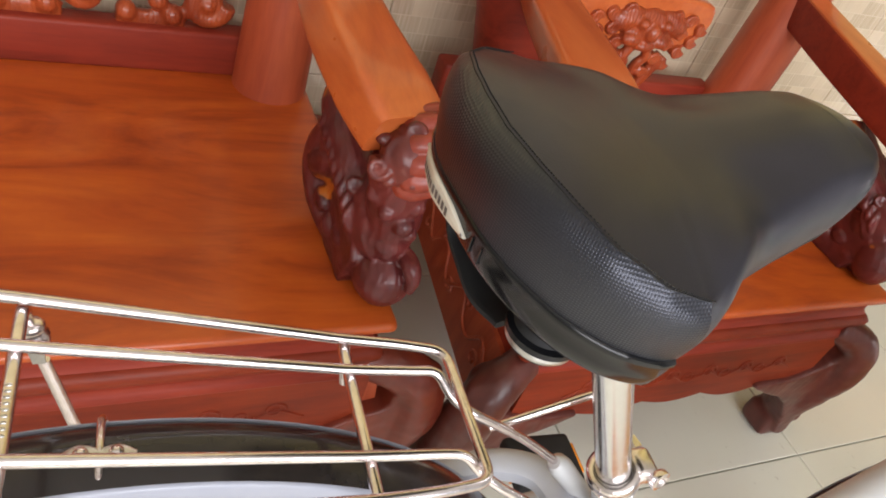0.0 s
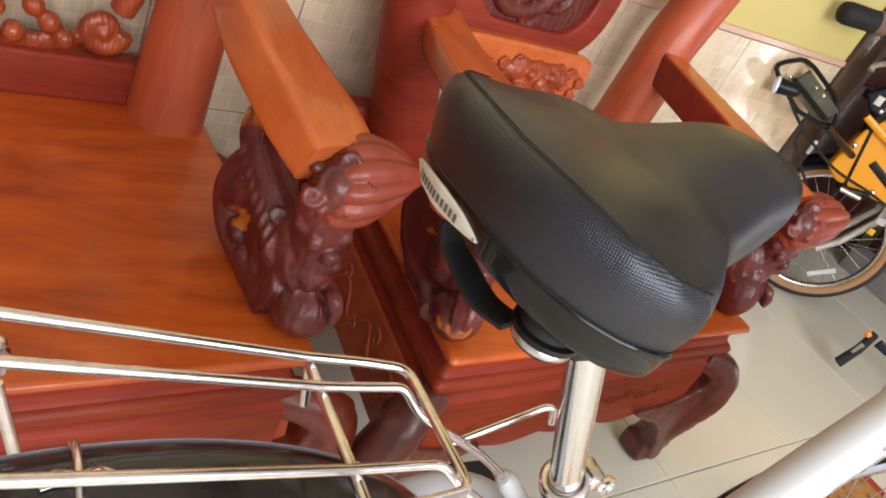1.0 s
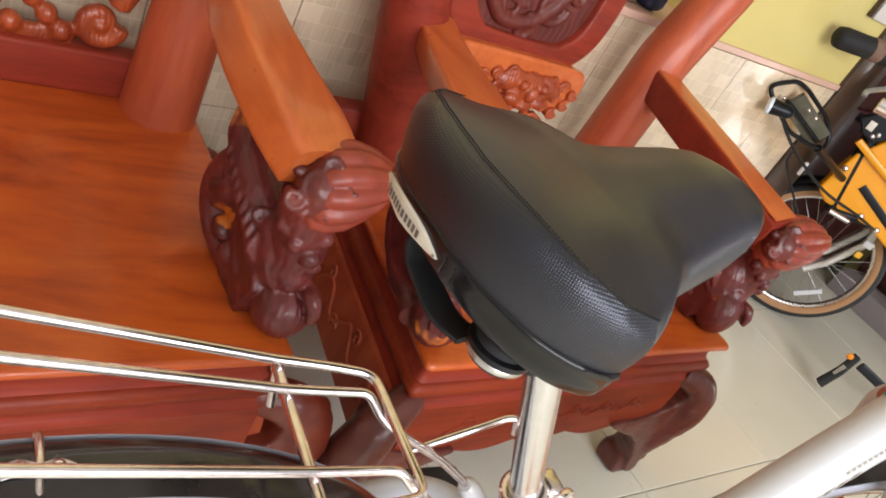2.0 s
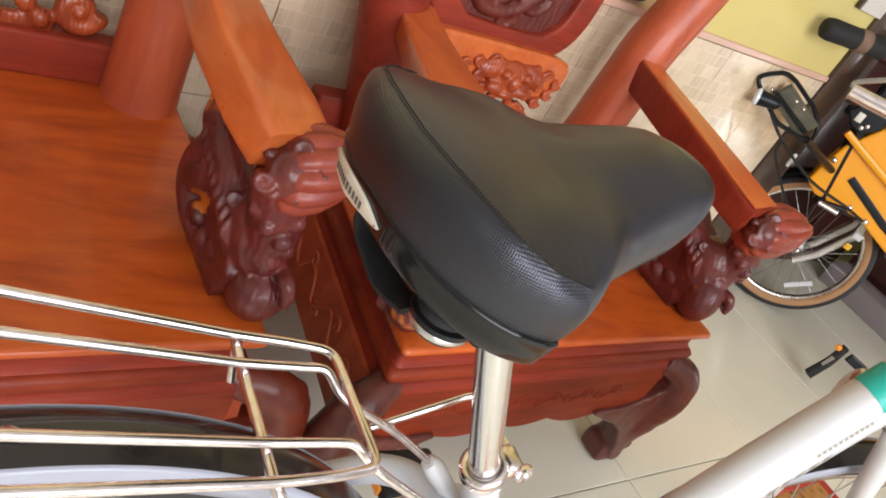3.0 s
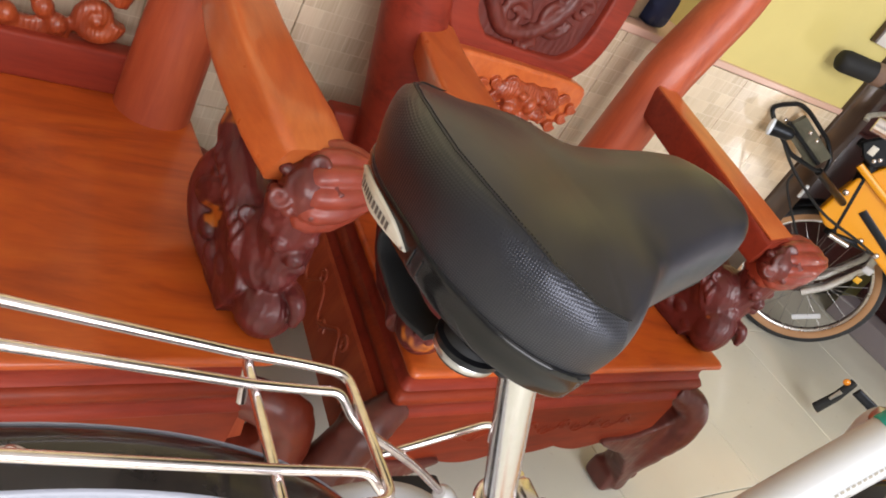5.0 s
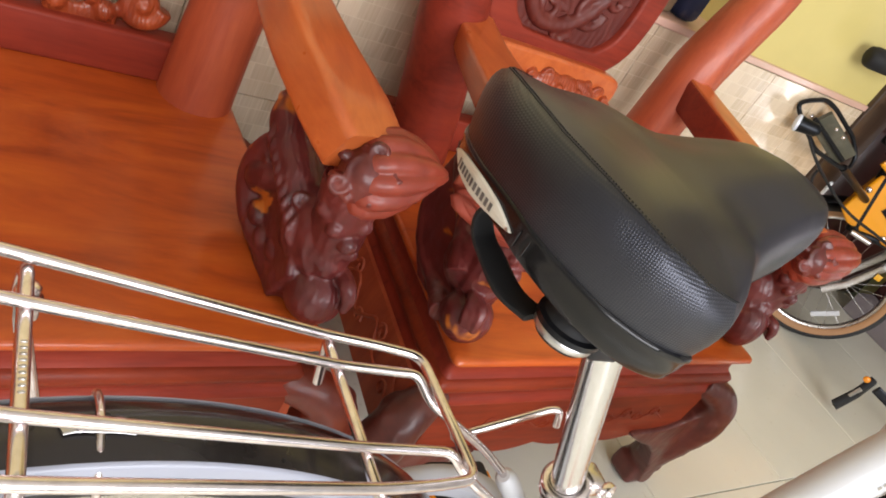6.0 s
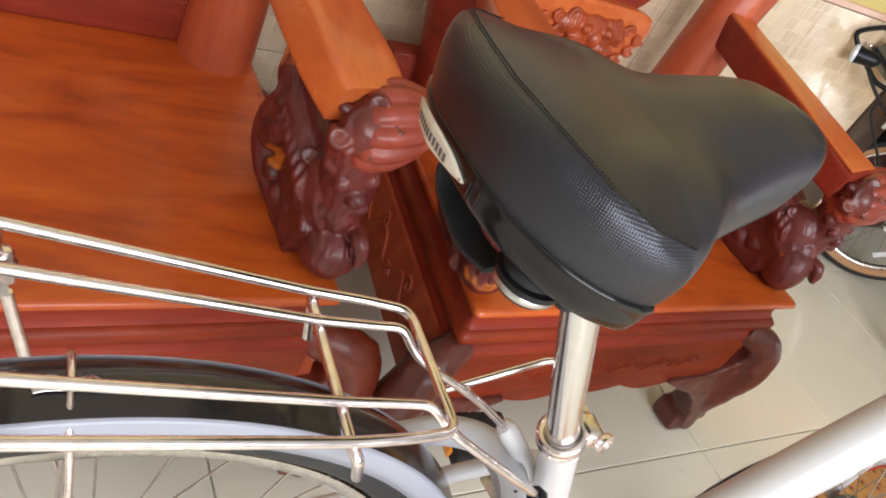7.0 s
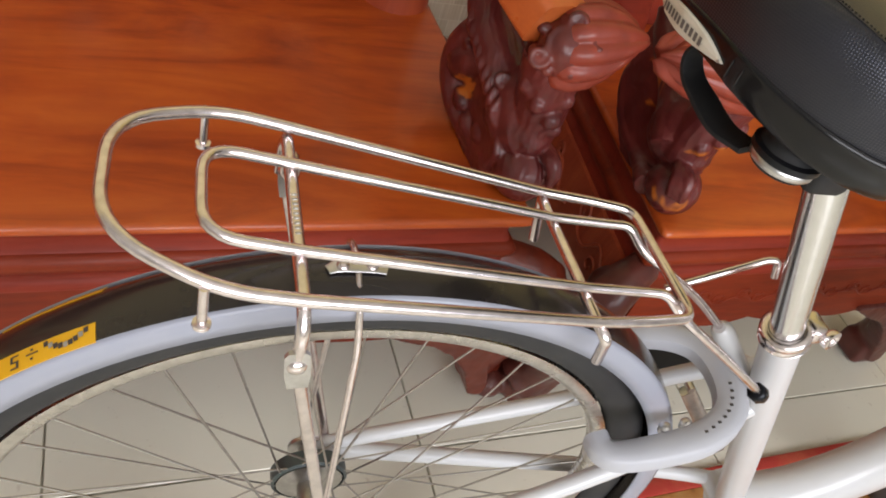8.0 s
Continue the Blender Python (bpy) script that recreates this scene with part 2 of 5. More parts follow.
MATCLOTH = mat_cloth("orange_patterned_cloth")
MATEDGE = painted("red_mat_border", (0.45, 0.045, 0.03), 0.8, 0.0, (0.6, 0.25, 0.1), 0.6)

# ---- mesh helpers ----
def part(name, bm, mat, parent=None, label="", flat=False, kind="", remesh=0.0, smooth_steps=4, chip=0.0):
    bmesh.ops.recalc_face_normals(bm, faces=bm.faces)
    me = bpy.data.meshes.new(name)
    bm.to_mesh(me)
    bm.free()
    if not flat:
        me.polygons.foreach_set("use_smooth", [True] * len(me.polygons))
    me.materials.append(mat)
    ob = new(name, me)
    if parent:
        ob.parent = parent
    if remesh:
        r = ob.modifiers.new("skin", "REMESH")
        r.mode, r.voxel_size, r.use_smooth_shade = 'VOXEL', remesh, True
        s = ob.modifiers.new("soften", "SMOOTH")
        s.iterations, s.factor = smooth_steps, 0.5
        if chip:
            cut = bpy.data.textures.new("chisel", "CLOUDS")
            cut.noise_scale, cut.noise_depth = 0.028, 1
            d = ob.modifiers.new("chisel", "DISPLACE")
            d.texture, d.strength, d.mid_level = cut, chip, 0.5
    elif not flat:
        e = ob.modifiers.new("edges", "EDGE_SPLIT")
        e.split_angle = radians(50)
    if label:
        tagged(ob, label)
    if kind:
        tagged(ob, kind=kind)
    return ob

def thing(name, m, label, category, group="", kind=""):
    ob = new(name)
    ob.empty_display_size = 0.1
    ob.matrix_world = m
    return tagged(ob, label, category, group, kind)

def bez(pts, n=8, closed=False):
    """Points along a smooth curve through pts."""
    P = [Vector(p) for p in pts]
    out, k = [], len(P)
    for i in range(k if closed else k - 1):
        a, b = P[i], P[(i + 1) % k]
        p0 = P[i - 1] if (i or closed) else a * 2 - b
        p3 = P[(i + 2) % k] if (i + 2 < k or closed) else b * 2 - a
        for j in range(n):
            t = j / n
            out.append(0.5 * ((2 * a) + (b - p0) * t + (2 * p0 - 5 * a + 4 * b - p3) * t * t + (3 * a - p0 - 3 * b + p3) * t ** 3))
    if not closed:
        out.append(P[-1])
    return out

def corner_path(pts, r, n=6, closed=False):
    """Straight runs through pts, each corner rounded by r."""
    P = [Vector(p) for p in pts]
    out, k = [], len(P)
    for i in range(k):
        if not closed and i in (0, k - 1):
            out.append(P[i])
            continue
        a, b, c = P[i - 1], P[i], P[(i + 1) % k]
        rr = min(r if isinstance(r, (int, float)) else r[i], (a - b).length * 0.49, (c - b).length * 0.49)
        s, e = b + (a - b).normalized() * rr, b + (c - b).normalized() * rr
        for j in range(n + 1):
            t = j / n
            out.append((1 - t) ** 2 * s + 2 * t * (1 - t) * b + t * t * e)
    return out

def frames(P, closed=False):
    """Tangent, side and up at each point, with the least twist."""
    k = len(P)
    tang = [((P[(i + 1) % k] if closed or i + 1 < k else P[i]) - (P[i - 1] if closed or i else P[i])).normalized() for i in range(k)]
    up = Vector((0, 0, 1)) if abs(tang[0].z) < 0.9 else Vector((1, 0, 0))
    out = []
    for t in tang:
        side = t.cross(up).normalized()
        up = side.cross(t).normalized()
        out.append((t, side, up))
    return out

def loft(bm, rings, cap=True, closed=False):
    vs = [[bm.verts.new(p) for p in r] for r in rings]
    n = len(vs[0])
    for i in range(len(vs) if closed else len(vs) - 1):
        a, b = vs[i], vs[(i + 1) % len(vs)]
        for j in range(n):
            bm.faces.new((a[j], a[(j + 1) % n], b[(j + 1) % n], b[j]))
    if cap and not closed:
        bm.faces.new(vs[0][::-1])
        bm.faces.new(vs[-1])
    return vs

def tube(bm, pts, r, seg=12, closed=False, squash=1.0):
    """A round bar along pts; r is one radius or one for each point."""
    P = [Vector(p) for p in pts]
    F = frames(P, closed)
    rings = []
    for i, (p, (t, s, u)) in enumerate(zip(P, F)):
        rr = r if isinstance(r, (int, float)) else float(np.interp(i / (len(P) - 1), np.linspace(0, 1, len(r)), r))
        rings.append([p + s * rr * math.cos(a) + u * rr * squash * math.sin(a) for a in [2 * math.pi * j / seg for j in range(seg)]])
    loft(bm, rings, True, closed)
    return bm

def bar(bm, pts, half, thick, power=4.0, seg=20, side=None):
    """A bar of rounded-rectangular section: half widths and half thicknesses for each point."""
    P = [Vector(p) for p in pts]
    rings = []
    for i, (p, (t, s, u)) in enumerate(zip(P, frames(P))):
        if side is not None:
            s = (Vector(side) - t * t.dot(Vector(side))).normalized()
            u = s.cross(t).normalized()
        f = i / (len(P) - 1)
        w, h = np.interp(f, np.linspace(0, 1, len(half)), half), np.interp(f, np.linspace(0, 1, len(thick)), thick)
        ring = []
        for j in range(seg):
            a = 2 * math.pi * j / seg
            c, d = math.cos(a), math.sin(a)
            ring.append(p + s * w * math.copysign(abs(c) ** (2 / power), c) + u * h * math.copysign(abs(d) ** (2 / power), d))
        rings.append(ring)
    loft(bm, rings)
    return bm

def box(bm, x0, x1, y0, y1, z0, z1, bevel=0.0, seg=2):
    r = bmesh.ops.create_cube(bm, size=1.0, matrix=Matrix.Translation(((x0 + x1) / 2, (y0 + y1) / 2, (z0 + z1) / 2)) @ Matrix.Diagonal((abs(x1 - x0), abs(y1 - y0), abs(z1 - z0), 1)))
    if bevel:
        es = list({e for v in r["verts"] for e in v.link_edges})
        bmesh.ops.bevel(bm, geom=es, offset=bevel, segments=seg, affect='EDGES', profile=0.5)
    return bm

def ball(bm, c, r, rot=(0, 0, 0), sub=2):
    r = (r, r, r) if isinstance(r, (int, float)) else r
    bmesh.ops.create_icosphere(bm, subdivisions=sub, radius=1.0, matrix=pose(*c, *rot) @ Matrix.Diagonal((*r, 1)))
    return bm

def lathe(bm, profile, m, seg=24, closed=False):
    """Turn (radius, height) pairs round the z axis of m."""
    rings = [[m @ Vector((r * math.cos(a), r * math.sin(a), h)) for a in [2 * math.pi * j / seg for j in range(seg)]] for r, h in profile]
    loft(bm, rings, True, closed)
    return bm

def slab(bm, outline, depth, m):
    """A flat plate: outline in the xy plane of m, thick along its z."""
    a = [bm.verts.new(m @ Vector((x, y, 0))) for x, y in outline]
    b = [bm.verts.new(m @ Vector((x, y, depth))) for x, y in outline]
    n = len(a)
    bm.faces.new(a[::-1])
    bm.faces.new(b)
    for i in range(n):
        bm.faces.new((a[i], a[(i + 1) % n], b[(i + 1) % n], b[i]))
    return bm

def between(p, q):
    """A pose at p whose z axis points at q."""
    return Matrix.Translation(p) @ (Vector(q) - Vector(p)).to_track_quat('Z', 'Y').to_matrix().to_4x4()

B = bmesh.new

# ---- the room ----
TURN = 4.8
ROOM = pose(1.101, 0.366, 0, 0, 0, TURN)      # x along the wall of chairs, y towards it

def structure(name, bm, mat, label):
    ob = part(name, bm, mat, None, label, flat=True)
    ob.matrix_world = ROOM
    return tagged(ob, kind="structure")

WALL = 0.672          # front of the tiled wall
XR = 0.985            # where the wall ends at the dark door frame
HW = 0.80             # wainscot height
XN = 0.30             # side of the niche over the wainscot

floor = structure("floor", box(B(), -5.0, 6.2, -3.1, 1.4, -0.12, -0.008), GROUT, "cream glazed floor tiles with thin brown joints")
wall_n = structure("wall_north", box(B(), -5.0, XR, WALL + 0.008, WALL + 0.22, -0.1, HW - 0.002), YELLOWWALL, "tiled lower wall behind the carved wooden seats")
structure("wall_north_upper", box(B(), XN, XR, WALL + 0.006, WALL + 0.22, HW + 0.012, 3.2), YELLOWWALL, "yellow painted wall above glossy beige tiles")
structure("wall_north_far", box(B(), -5.0, XN, WALL + 0.215, WALL + 0.40, HW - 0.01, 3.2), PALEYELLOW, "pale yellow painted wall at the back of a ledge")
structure("window_ledge", box(B(), -5.0, XN + 0.004, WALL - 0.012, WALL + 0.22, HW, HW + 0.02, 0.004), PINK, "narrow pink tiled ledge on top of the wainscot")
structure("trim", box(B(), XN + 0.004, XR, WALL - 0.004, WALL + 0.01, HW, HW + 0.018, 0.003), PINK, "thin pink border strip along the wainscot's top")
structure("trim_side", box(B(), XN, XN + 0.022, WALL - 0.002, WALL + 0.006, HW + 0.02, 3.2), PINK, "pink tiled edge of the yellow wall")
structure("ceiling", box(B(), -5.0, 6.2, -4.0, 1.4, 3.2, 3.3), CEIL, "plain white painted ceiling")
structure("wall_west", box(B(), -5.2, -5.0, -4.0, 1.4, -0.1, 3.2), CREAM, "plain cream painted side wall")
structure("wall_east", box(B(), 6.2, 6.4, -1.15, 1.4, -0.1, 3.2), CREAM, "plain cream painted side wall")
bm = B()
box(bm, -5.2, -2.8, -4.0, -3.8, -0.1, 3.2)
box(bm, -2.8, 1.6, -4.0, -3.8, -0.1, 1.0)
box(bm, -2.8, 1.6, -4.0, -3.8, 2.95, 3.2)
box(bm, 1.6, 2.4, -4.0, -3.8, -0.1, 3.2)
structure("wall_south", bm, CREAM, "front wall with a wide high opening")
bm = B()
box(bm, 2.4, 2.6, -4.0, -1.35, -0.1, 3.2)
box(bm, 2.4, 2.8, -1.35, -1.15, -0.1, 3.2)
box(bm, 3.9, 6.4, -1.35, -1.15, -0.1, 3.2)
box(bm, 2.8, 3.9, -1.35, -1.15, 2.1, 3.2)
structure("wall_porch", bm, CREAM, "front wall with an open doorway")
ground = part("ground", box(B(), -60, 60, -60, -2.4, -0.35, -0.13), GROUT, None, "pale concrete ground outside the open front", flat=True)
tagged(ground, kind="structure")

# dark door beside the tiled wall
door = thing("door_1", ROOM @ pose(XR, WALL, 0), "dark brown wooden door and frame at the wall's end", "door", kind="structure")
part("door_frame", box(B(), 0.002, 0.17, -0.01, 0.2, 0, 2.2, 0.006), DOORWOOD, door)
part("door_head", box(B(), 0.17, 1.42, -0.01, 0.2, 2.05, 2.2, 0.006), DOORWOOD, door)
for k in range(2):
    leaf = part("door_leaf", box(B(), 0.172 + 0.61 * k, 0.777 + 0.61 * k, 0.10, 0.14, 0.005, 2.045, 0.004), MAROON, door)
    for z0, z1 in ((0.15, 0.75), (0.9, 1.9)):
        part("panel", box(B(), 0.27 + 0.61 * k, 0.68 + 0.61 * k, 0.085, 0.102, z0, z1, 0.012), MAROON, leaf)
structure("wall_north_right", box(B(), XR + 1.42, 6.2, WALL, WALL + 0.22, -0.1, 3.2), YELLOWWALL, "plain yellow wall beyond the dark door")
structure("wall_over_door", box(B(), XR, XR + 1.42, WALL, WALL + 0.22, 2.2, 3.2), YELLOWWALL, "plain yellow wall above the dark door")
cab = thing("cabinet", ROOM @ pose(2.05, 0.06, 0), "dark maroon wooden cabinet on a pale grey plinth", "cabinet")
part("plinth", box(B(), 0, 0.5, 0, 0.6, 0, 0.10, 0.004), PLINTH, cab, "pale grey stone plinth")
part("body", box(B(), 0.13, 0.5, 0.02, 0.6, 0.10, 1.7, 0.006), MAROON, cab)
for k in range(2):
    d = part("door", box(B(), 0.112, 0.128, 0.03 + 0.285 * k, 0.31 + 0.285 * k, 0.13, 1.66, 0.006), MAROON, cab)
    part("handle", tube(B(), bez([(0.112, 0.27 + 0.06 * k, 0.8), (0.088, 0.27 + 0.06 * k, 0.82), (0.088, 0.27 + 0.06 * k, 0.9), (0.112, 0.27 + 0.06 * k, 0.92)], 4), 0.005, 8), STEEL, d)

# ---- carved rosewood seats ----
def relief_scroll(bm, c, size, turn, m, r=0.006):
    """A flat spiral with a leaf, on the plane xy of m."""
    pts = []
    for i in range(22):
        a = turn * i * 0.42
        rad = size * (1 - i / 26)
        pts.append(m @ Vector((c[0] + rad * math.cos(a), c[1] + rad * math.sin(a), 0)))
    return tube(bm, pts, [r * (1 - 0.02 * i) for i in range(22)], 8)

def carved_seat(name, m, width, label, category, bench=False):
    t = thing(name, m, label, category, "carved rosewood seats")
    W = width
    taper = 0.0 if bench else 0.075
    ox = 0.0 if bench else 0.012
    def tier(profile, y1=0.62):
        """Stacked outlines round three sides of the seat: (offset outwards, height) pairs."""
        bm = B()
        rings = []
        for o, z in profile:
            r = 0.014
            P = [Vector((-W - o, 0.008 - o, z)), Vector((o + ox, 0.008 - o, z)), Vector((o + ox, y1, z)), Vector((-W + taper - o, y1, z))]
            rings.append(corner_path(P, [r, r, 0.004, 0.004], 4, True))
        loft(bm, rings)
        return bm
    part("seat", tier([(-0.008, 0.441), (-0.003, 0.4400), (0.0, 0.4370), (0.001, 0.4315), (-0.003, 0.4265), (-0.010, 0.4240)], 0.63), SEAT, t, "smooth varnished seat board with flowing grain")
    # stepped mouldings under the seat, on three sides; their dark tones include the overhang's shade
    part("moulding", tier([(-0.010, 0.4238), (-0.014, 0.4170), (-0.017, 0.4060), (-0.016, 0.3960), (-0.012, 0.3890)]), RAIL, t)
    part("ledge", tier([(-0.012, 0.3888), (-0.007, 0.3850), (-0.002, 0.3780), (-0.003, 0.3700), (-0.006, 0.3650)]), SHADED_APRON, t)
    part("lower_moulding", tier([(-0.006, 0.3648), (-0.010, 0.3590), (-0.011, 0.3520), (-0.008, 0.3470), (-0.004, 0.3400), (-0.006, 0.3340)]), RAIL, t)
    # front apron with a scalloped lower edge, shade under the seat put into its colour
    def scallop(u):
        return 0.205 + 0.022 * math.sin(u * math.pi) ** 2 * (1 if bench else 0.6) - 0.014 * abs(math.sin(u * math.pi * 5))
    n = 60
    x0, x1 = -W + 0.04, -0.012 if bench else -0.028
    out = [(x0 + (x1 - x0) * i / n, scallop(i / n)) for i in range(n + 1)] + [(x1, 0.339), (x0, 0.339)]
    part("front_apron", slab(B(), out, 0.028, Matrix(((1, 0, 0, 0), (0, 0, 1, 0.014), (0, 1, 0, 0), (0, 0, 0, 1)))), SHADED_APRON, t, flat=True)
    bm = B()
    fm = Matrix(((1, 0, 0, 0), (0, 0, 1, 0.014), (0, 1, 0, 0), (0, 0, 0, 1)))
    cx = (x0 + x1) / 2 if not bench else x1 - 0.33
    for i in range(-5, 6):
        relief_scroll(bm, (cx + i * 0.042, 0.275 + 0.008 * (i % 2)), 0.016, 1 if i % 2 else -1, fm, 0.0022)
    tube(bm, bez([fm @ Vector((cx + i * 0.042, 0.262 + 0.02 * (i % 2), 0)) for i in range(-6, 7)], 5), 0.002, 6)
    part("apron_carving", bm, SHADED_APRON, t)
    for sx in (0, 1):
        X = (lambda x: x) if sx == 0 else (lambda x: -W - x)
        # side apron, leaning out a little, with carved tendrils
        tp = taper if sx else 0.0
        def Y(y, z, o=0.0):
            """On the outer face of the side apron."""
            return Vector((X(0.004 + 0.016 * math.sin((0.345 - z) / 0.14 * math.pi / 2) + o) + tp * y / 0.62, y, z))
        rows = [[Y(y, z) for y in (0.03, 0.2, 0.4, 0.585)] for z in (0.340, 0.325, 0.30, 0.265, 0.225)]
        back = [[p + Vector((0.03 if sx else -0.03, 0, 0)) for p in r] for r in reversed(rows)]
        bm = B()
        loft(bm, [[r[k] for r in rows + back] for k in range(4)])
        part("side_apron", bm, POST, t)
        bm = B()
        tube(bm, bez([Y(0.07 + 0.034 * k, 0.290 + 0.022 * math.sin(k * 1.9), 0.001) for k in range(14)], 5), 0.0034, 8)
        for k in range(6):
            c, d = 0.10 + 0.078 * k, 1 if k % 2 else -1
            tube(bm, [Y(c + 0.016 * (1 - n / 20) * math.cos(n * 0.45) * d, 0.292 + 0.020 * d + 0.016 * (1 - n / 20) * math.sin(n * 0.45), 0.001) for n in range(16)], 0.0028, 6)
        part("side_carving", bm, POST, t)
        # bowed legs with scrolled feet
        for front in (True, False):
            bm = B()
            back = 0.012 if bench else 0.0
            def Q(x, y, z):
                return (X(x), y + back if front else 0.60 - y, z)
            kx = 0.045 if bench else 1.8 * ox
            pts = bez([Q(-0.035, 0.035, 0.345), Q(0.012 + kx, 0.012, 0.315), Q(0.034 + kx, 0.008, 0.255), Q(0.036 + kx * 0.8, 0.022, 0.18), Q(0.040 + kx * 0.3, 0.036, 0.11), Q(0.054, 0.046, 0.065), Q(0.072, 0.050, 0.042)], 5)
            rad = np.interp(np.linspace(0, 1, len(pts)), [0, 0.2, 0.4, 0.6, 0.8, 1], [0.026, 0.037, 0.042, 0.040, 0.038, 0.040])
            tube(bm, pts, list(rad), 18)
            web = bez([Vector((a, b, 0)) for a, b in [(-0.17, 0.222), (-0.10, 0.226), (-0.05, 0.236), (-0.012, 0.262), (-0.004, 0.300), (0.002, 0.330), (0.026, 0.332), (0.040, 0.312), (0.034, 0.290), (0.046, 0.270), (0.046, 0.240), (0.034, 0.224), (0.042, 0.198), (0.030, 0.172), (0.038, 0.13), (0.058, 0.06), (0.062, 0.03), (0.030, 0.028), (0.006, 0.09), (-0.03, 0.140), (-0.07, 0.172), (-0.12, 0.192)]], 3, True)
            slab(bm, [(X(w.x + (kx * 0.8 if w.x > -0.02 and w.y > 0.15 else 0.0)), w.y) for w in web], 0.046, Matrix(((1, 0, 0, 0), (0, 0, 1, 0.004 if front else 0.546), (0, 1, 0, 0), (0, 0, 0, 1))))
            ball(bm, Q(0.022 + kx, 0.016, 0.300), (0.030, 0.026, 0.036))
            ball(bm, Q(0.064, 0.050, 0.034), (0.040, 0.036, 0.034))
            if not bench:
                box(bm, *sorted((X(0.010), X(0.085))), *((0.014, 0.085) if front else (0.515, 0.586)), 0.002, 0.062, 0.012, 3)
            ball(bm, Q(0.116, 0.052, 0.030), (0.029, 0.029, 0.030))
            for k in range(4):
                ball(bm, Q(0.044 + kx - 0.003 * k, 0.012 + 0.004 * k, 0.318 - 0.034 * k), (0.014, 0.016, 0.016))
            part("leg", bm, LEGWOOD if not bench else BENCHLEG, t, "dark carved scroll-footed leg", remesh=0.0042, smooth_steps=7, chip=0.003)
        # round back post that sweeps outwards
        if bench:
            sweep = [(X(-0.062), 0.438), (X(-0.06), 0.52), (X(-0.056), 0.61), (X(-0.045), 0.70), (X(-0.02), 0.80), (X(0.02), 0.90), (X(0.03), 1.10)]
            arm = [(X(-0.055), 0.545, 0.75), (X(-0.046), 0.45, 0.738), (X(-0.066), 0.33, 0.733), (X(-0.070), 0.22, 0.724), (X(-0.056), 0.12, 0.706), (X(-0.042), 0.068, 0.688)]
        elif sx == 0:
            sweep = [(-0.022, 0.438), (-0.010, 0.52), (-0.002, 0.61), (0.004, 0.70), (0.012, 0.78), (0.048, 0.88), (0.082, 0.98), (0.09, 1.10)]
            arm = [(-0.010, 0.52, 0.730), (-0.030, 0.42, 0.722), (-0.046, 0.32, 0.714), (-0.056, 0.21, 0.703), (-0.058, 0.13, 0.692), (-0.052, 0.068, 0.681)]
        else:
            sweep = [(-0.560, 0.438), (-0.578, 0.52), (-0.602, 0.61), (-0.627, 0.70), (-0.652, 0.78), (-0.700, 0.88), (-0.735, 0.98), (-0.74, 1.10)]
            arm = [(-0.600, 0.52, 0.712), (-0.626, 0.42, 0.706), (-0.648, 0.32, 0.704), (-0.668, 0.21, 0.700), (-0.682, 0.13, 0.692), (-0.682, 0.068, 0.682)]
        pts = bez([(x, 0.543 + 0.022 * max(0.0, z - 0.75) / 0.35, z) for x, z in sweep], 6)
        part("back_post", tube(B(), pts, [0.062, 0.061, 0.058, 0.055] if not bench else [0.060, 0.056, 0.052, 0.048], 28), RAIL if sx and not bench else POST, t)
        # chair's right arm: darker body and orange cap paint its shaded and lit faces
        part("armrest", bar(B(), bez(arm, 6), [0.034, 0.037, 0.041, 0.046, 0.050, 0.046] if bench or sx else [0.022, 0.023, 0.025, 0.028, 0.032, 0.034], [0.026, 0.027, 0.029, 0.031, 0.032, 0.029] if bench or sx else [0.036, 0.036, 0.036, 0.035, 0.033, 0.030], 7.0, 44, (1, 0, 0.2 if sx else -0.2 if bench else 0.12)), ARM if bench or sx else RAIL, t, "broad sweeping armrest of orange-brown wood")
        if not bench and sx == 0:
            part("arm_top", bar(B(), bez([(x, y, z + 0.0340) for x, y, z in arm], 6), [0.0225, 0.0235, 0.0255, 0.0285, 0.0325, 0.0345], [0.005, 0.005, 0.005, 0.004, 0.003, 0.002], 6.0, 24, (1, 0, 0.12)), ARM, t, "orange-tan top of the armrest, coloured as its lit face")
        # fluted claw at the arm's end, drawn to a blunt point
        bm = B()
        rings = []
        reach = 0.118 if bench else 0.165 if sx else 0.185
        for i in range(17):
            f = i / 16
            c = Vector((X(-0.056 + reach * f), 0.061 + 0.006 * f, 0.664 + 0.014 * f))
            r0 = float(np.interp(f, [0, 0.05, 0.2, 0.45, 0.7, 0.88, 0.96, 1.0], [0.034, 0.046, 0.0535, 0.0525, 0.042, 0.029, 0.020, 0.008]))
            ring = []
            for k in range(132):
                a = 2 * math.pi * k / 132
                flute = 0.89 + 0.12 * abs(math.sin(6 * a + 0.5)) ** 0.8
                ring.append(c + Vector((X(0.010 * math.sin(3 * a) * f) - X(0), r0 * flute * math.cos(a), r0 * flute * math.sin(a))))
            rings.append(ring)
        loft(bm, rings)
        claw = part("claw", bm, CLAW, t, "fluted carved claw at the arm's end")
        claw.modifiers["edges"].split_angle = radians(75)
        # curled whorl at the claw's root, its spiral turned outwards
        bm = B()
        out = Vector((-0.45 if sx == 0 else 0.45, -0.72, 0.50))
        wc = Vector((X(-0.050), 0.040, 0.676))
        ball(bm, wc - out * 0.012, (0.026, 0.032, 0.034), (0, 0, 0), 3)
        disc = between(wc + out * 0.010, wc + out)
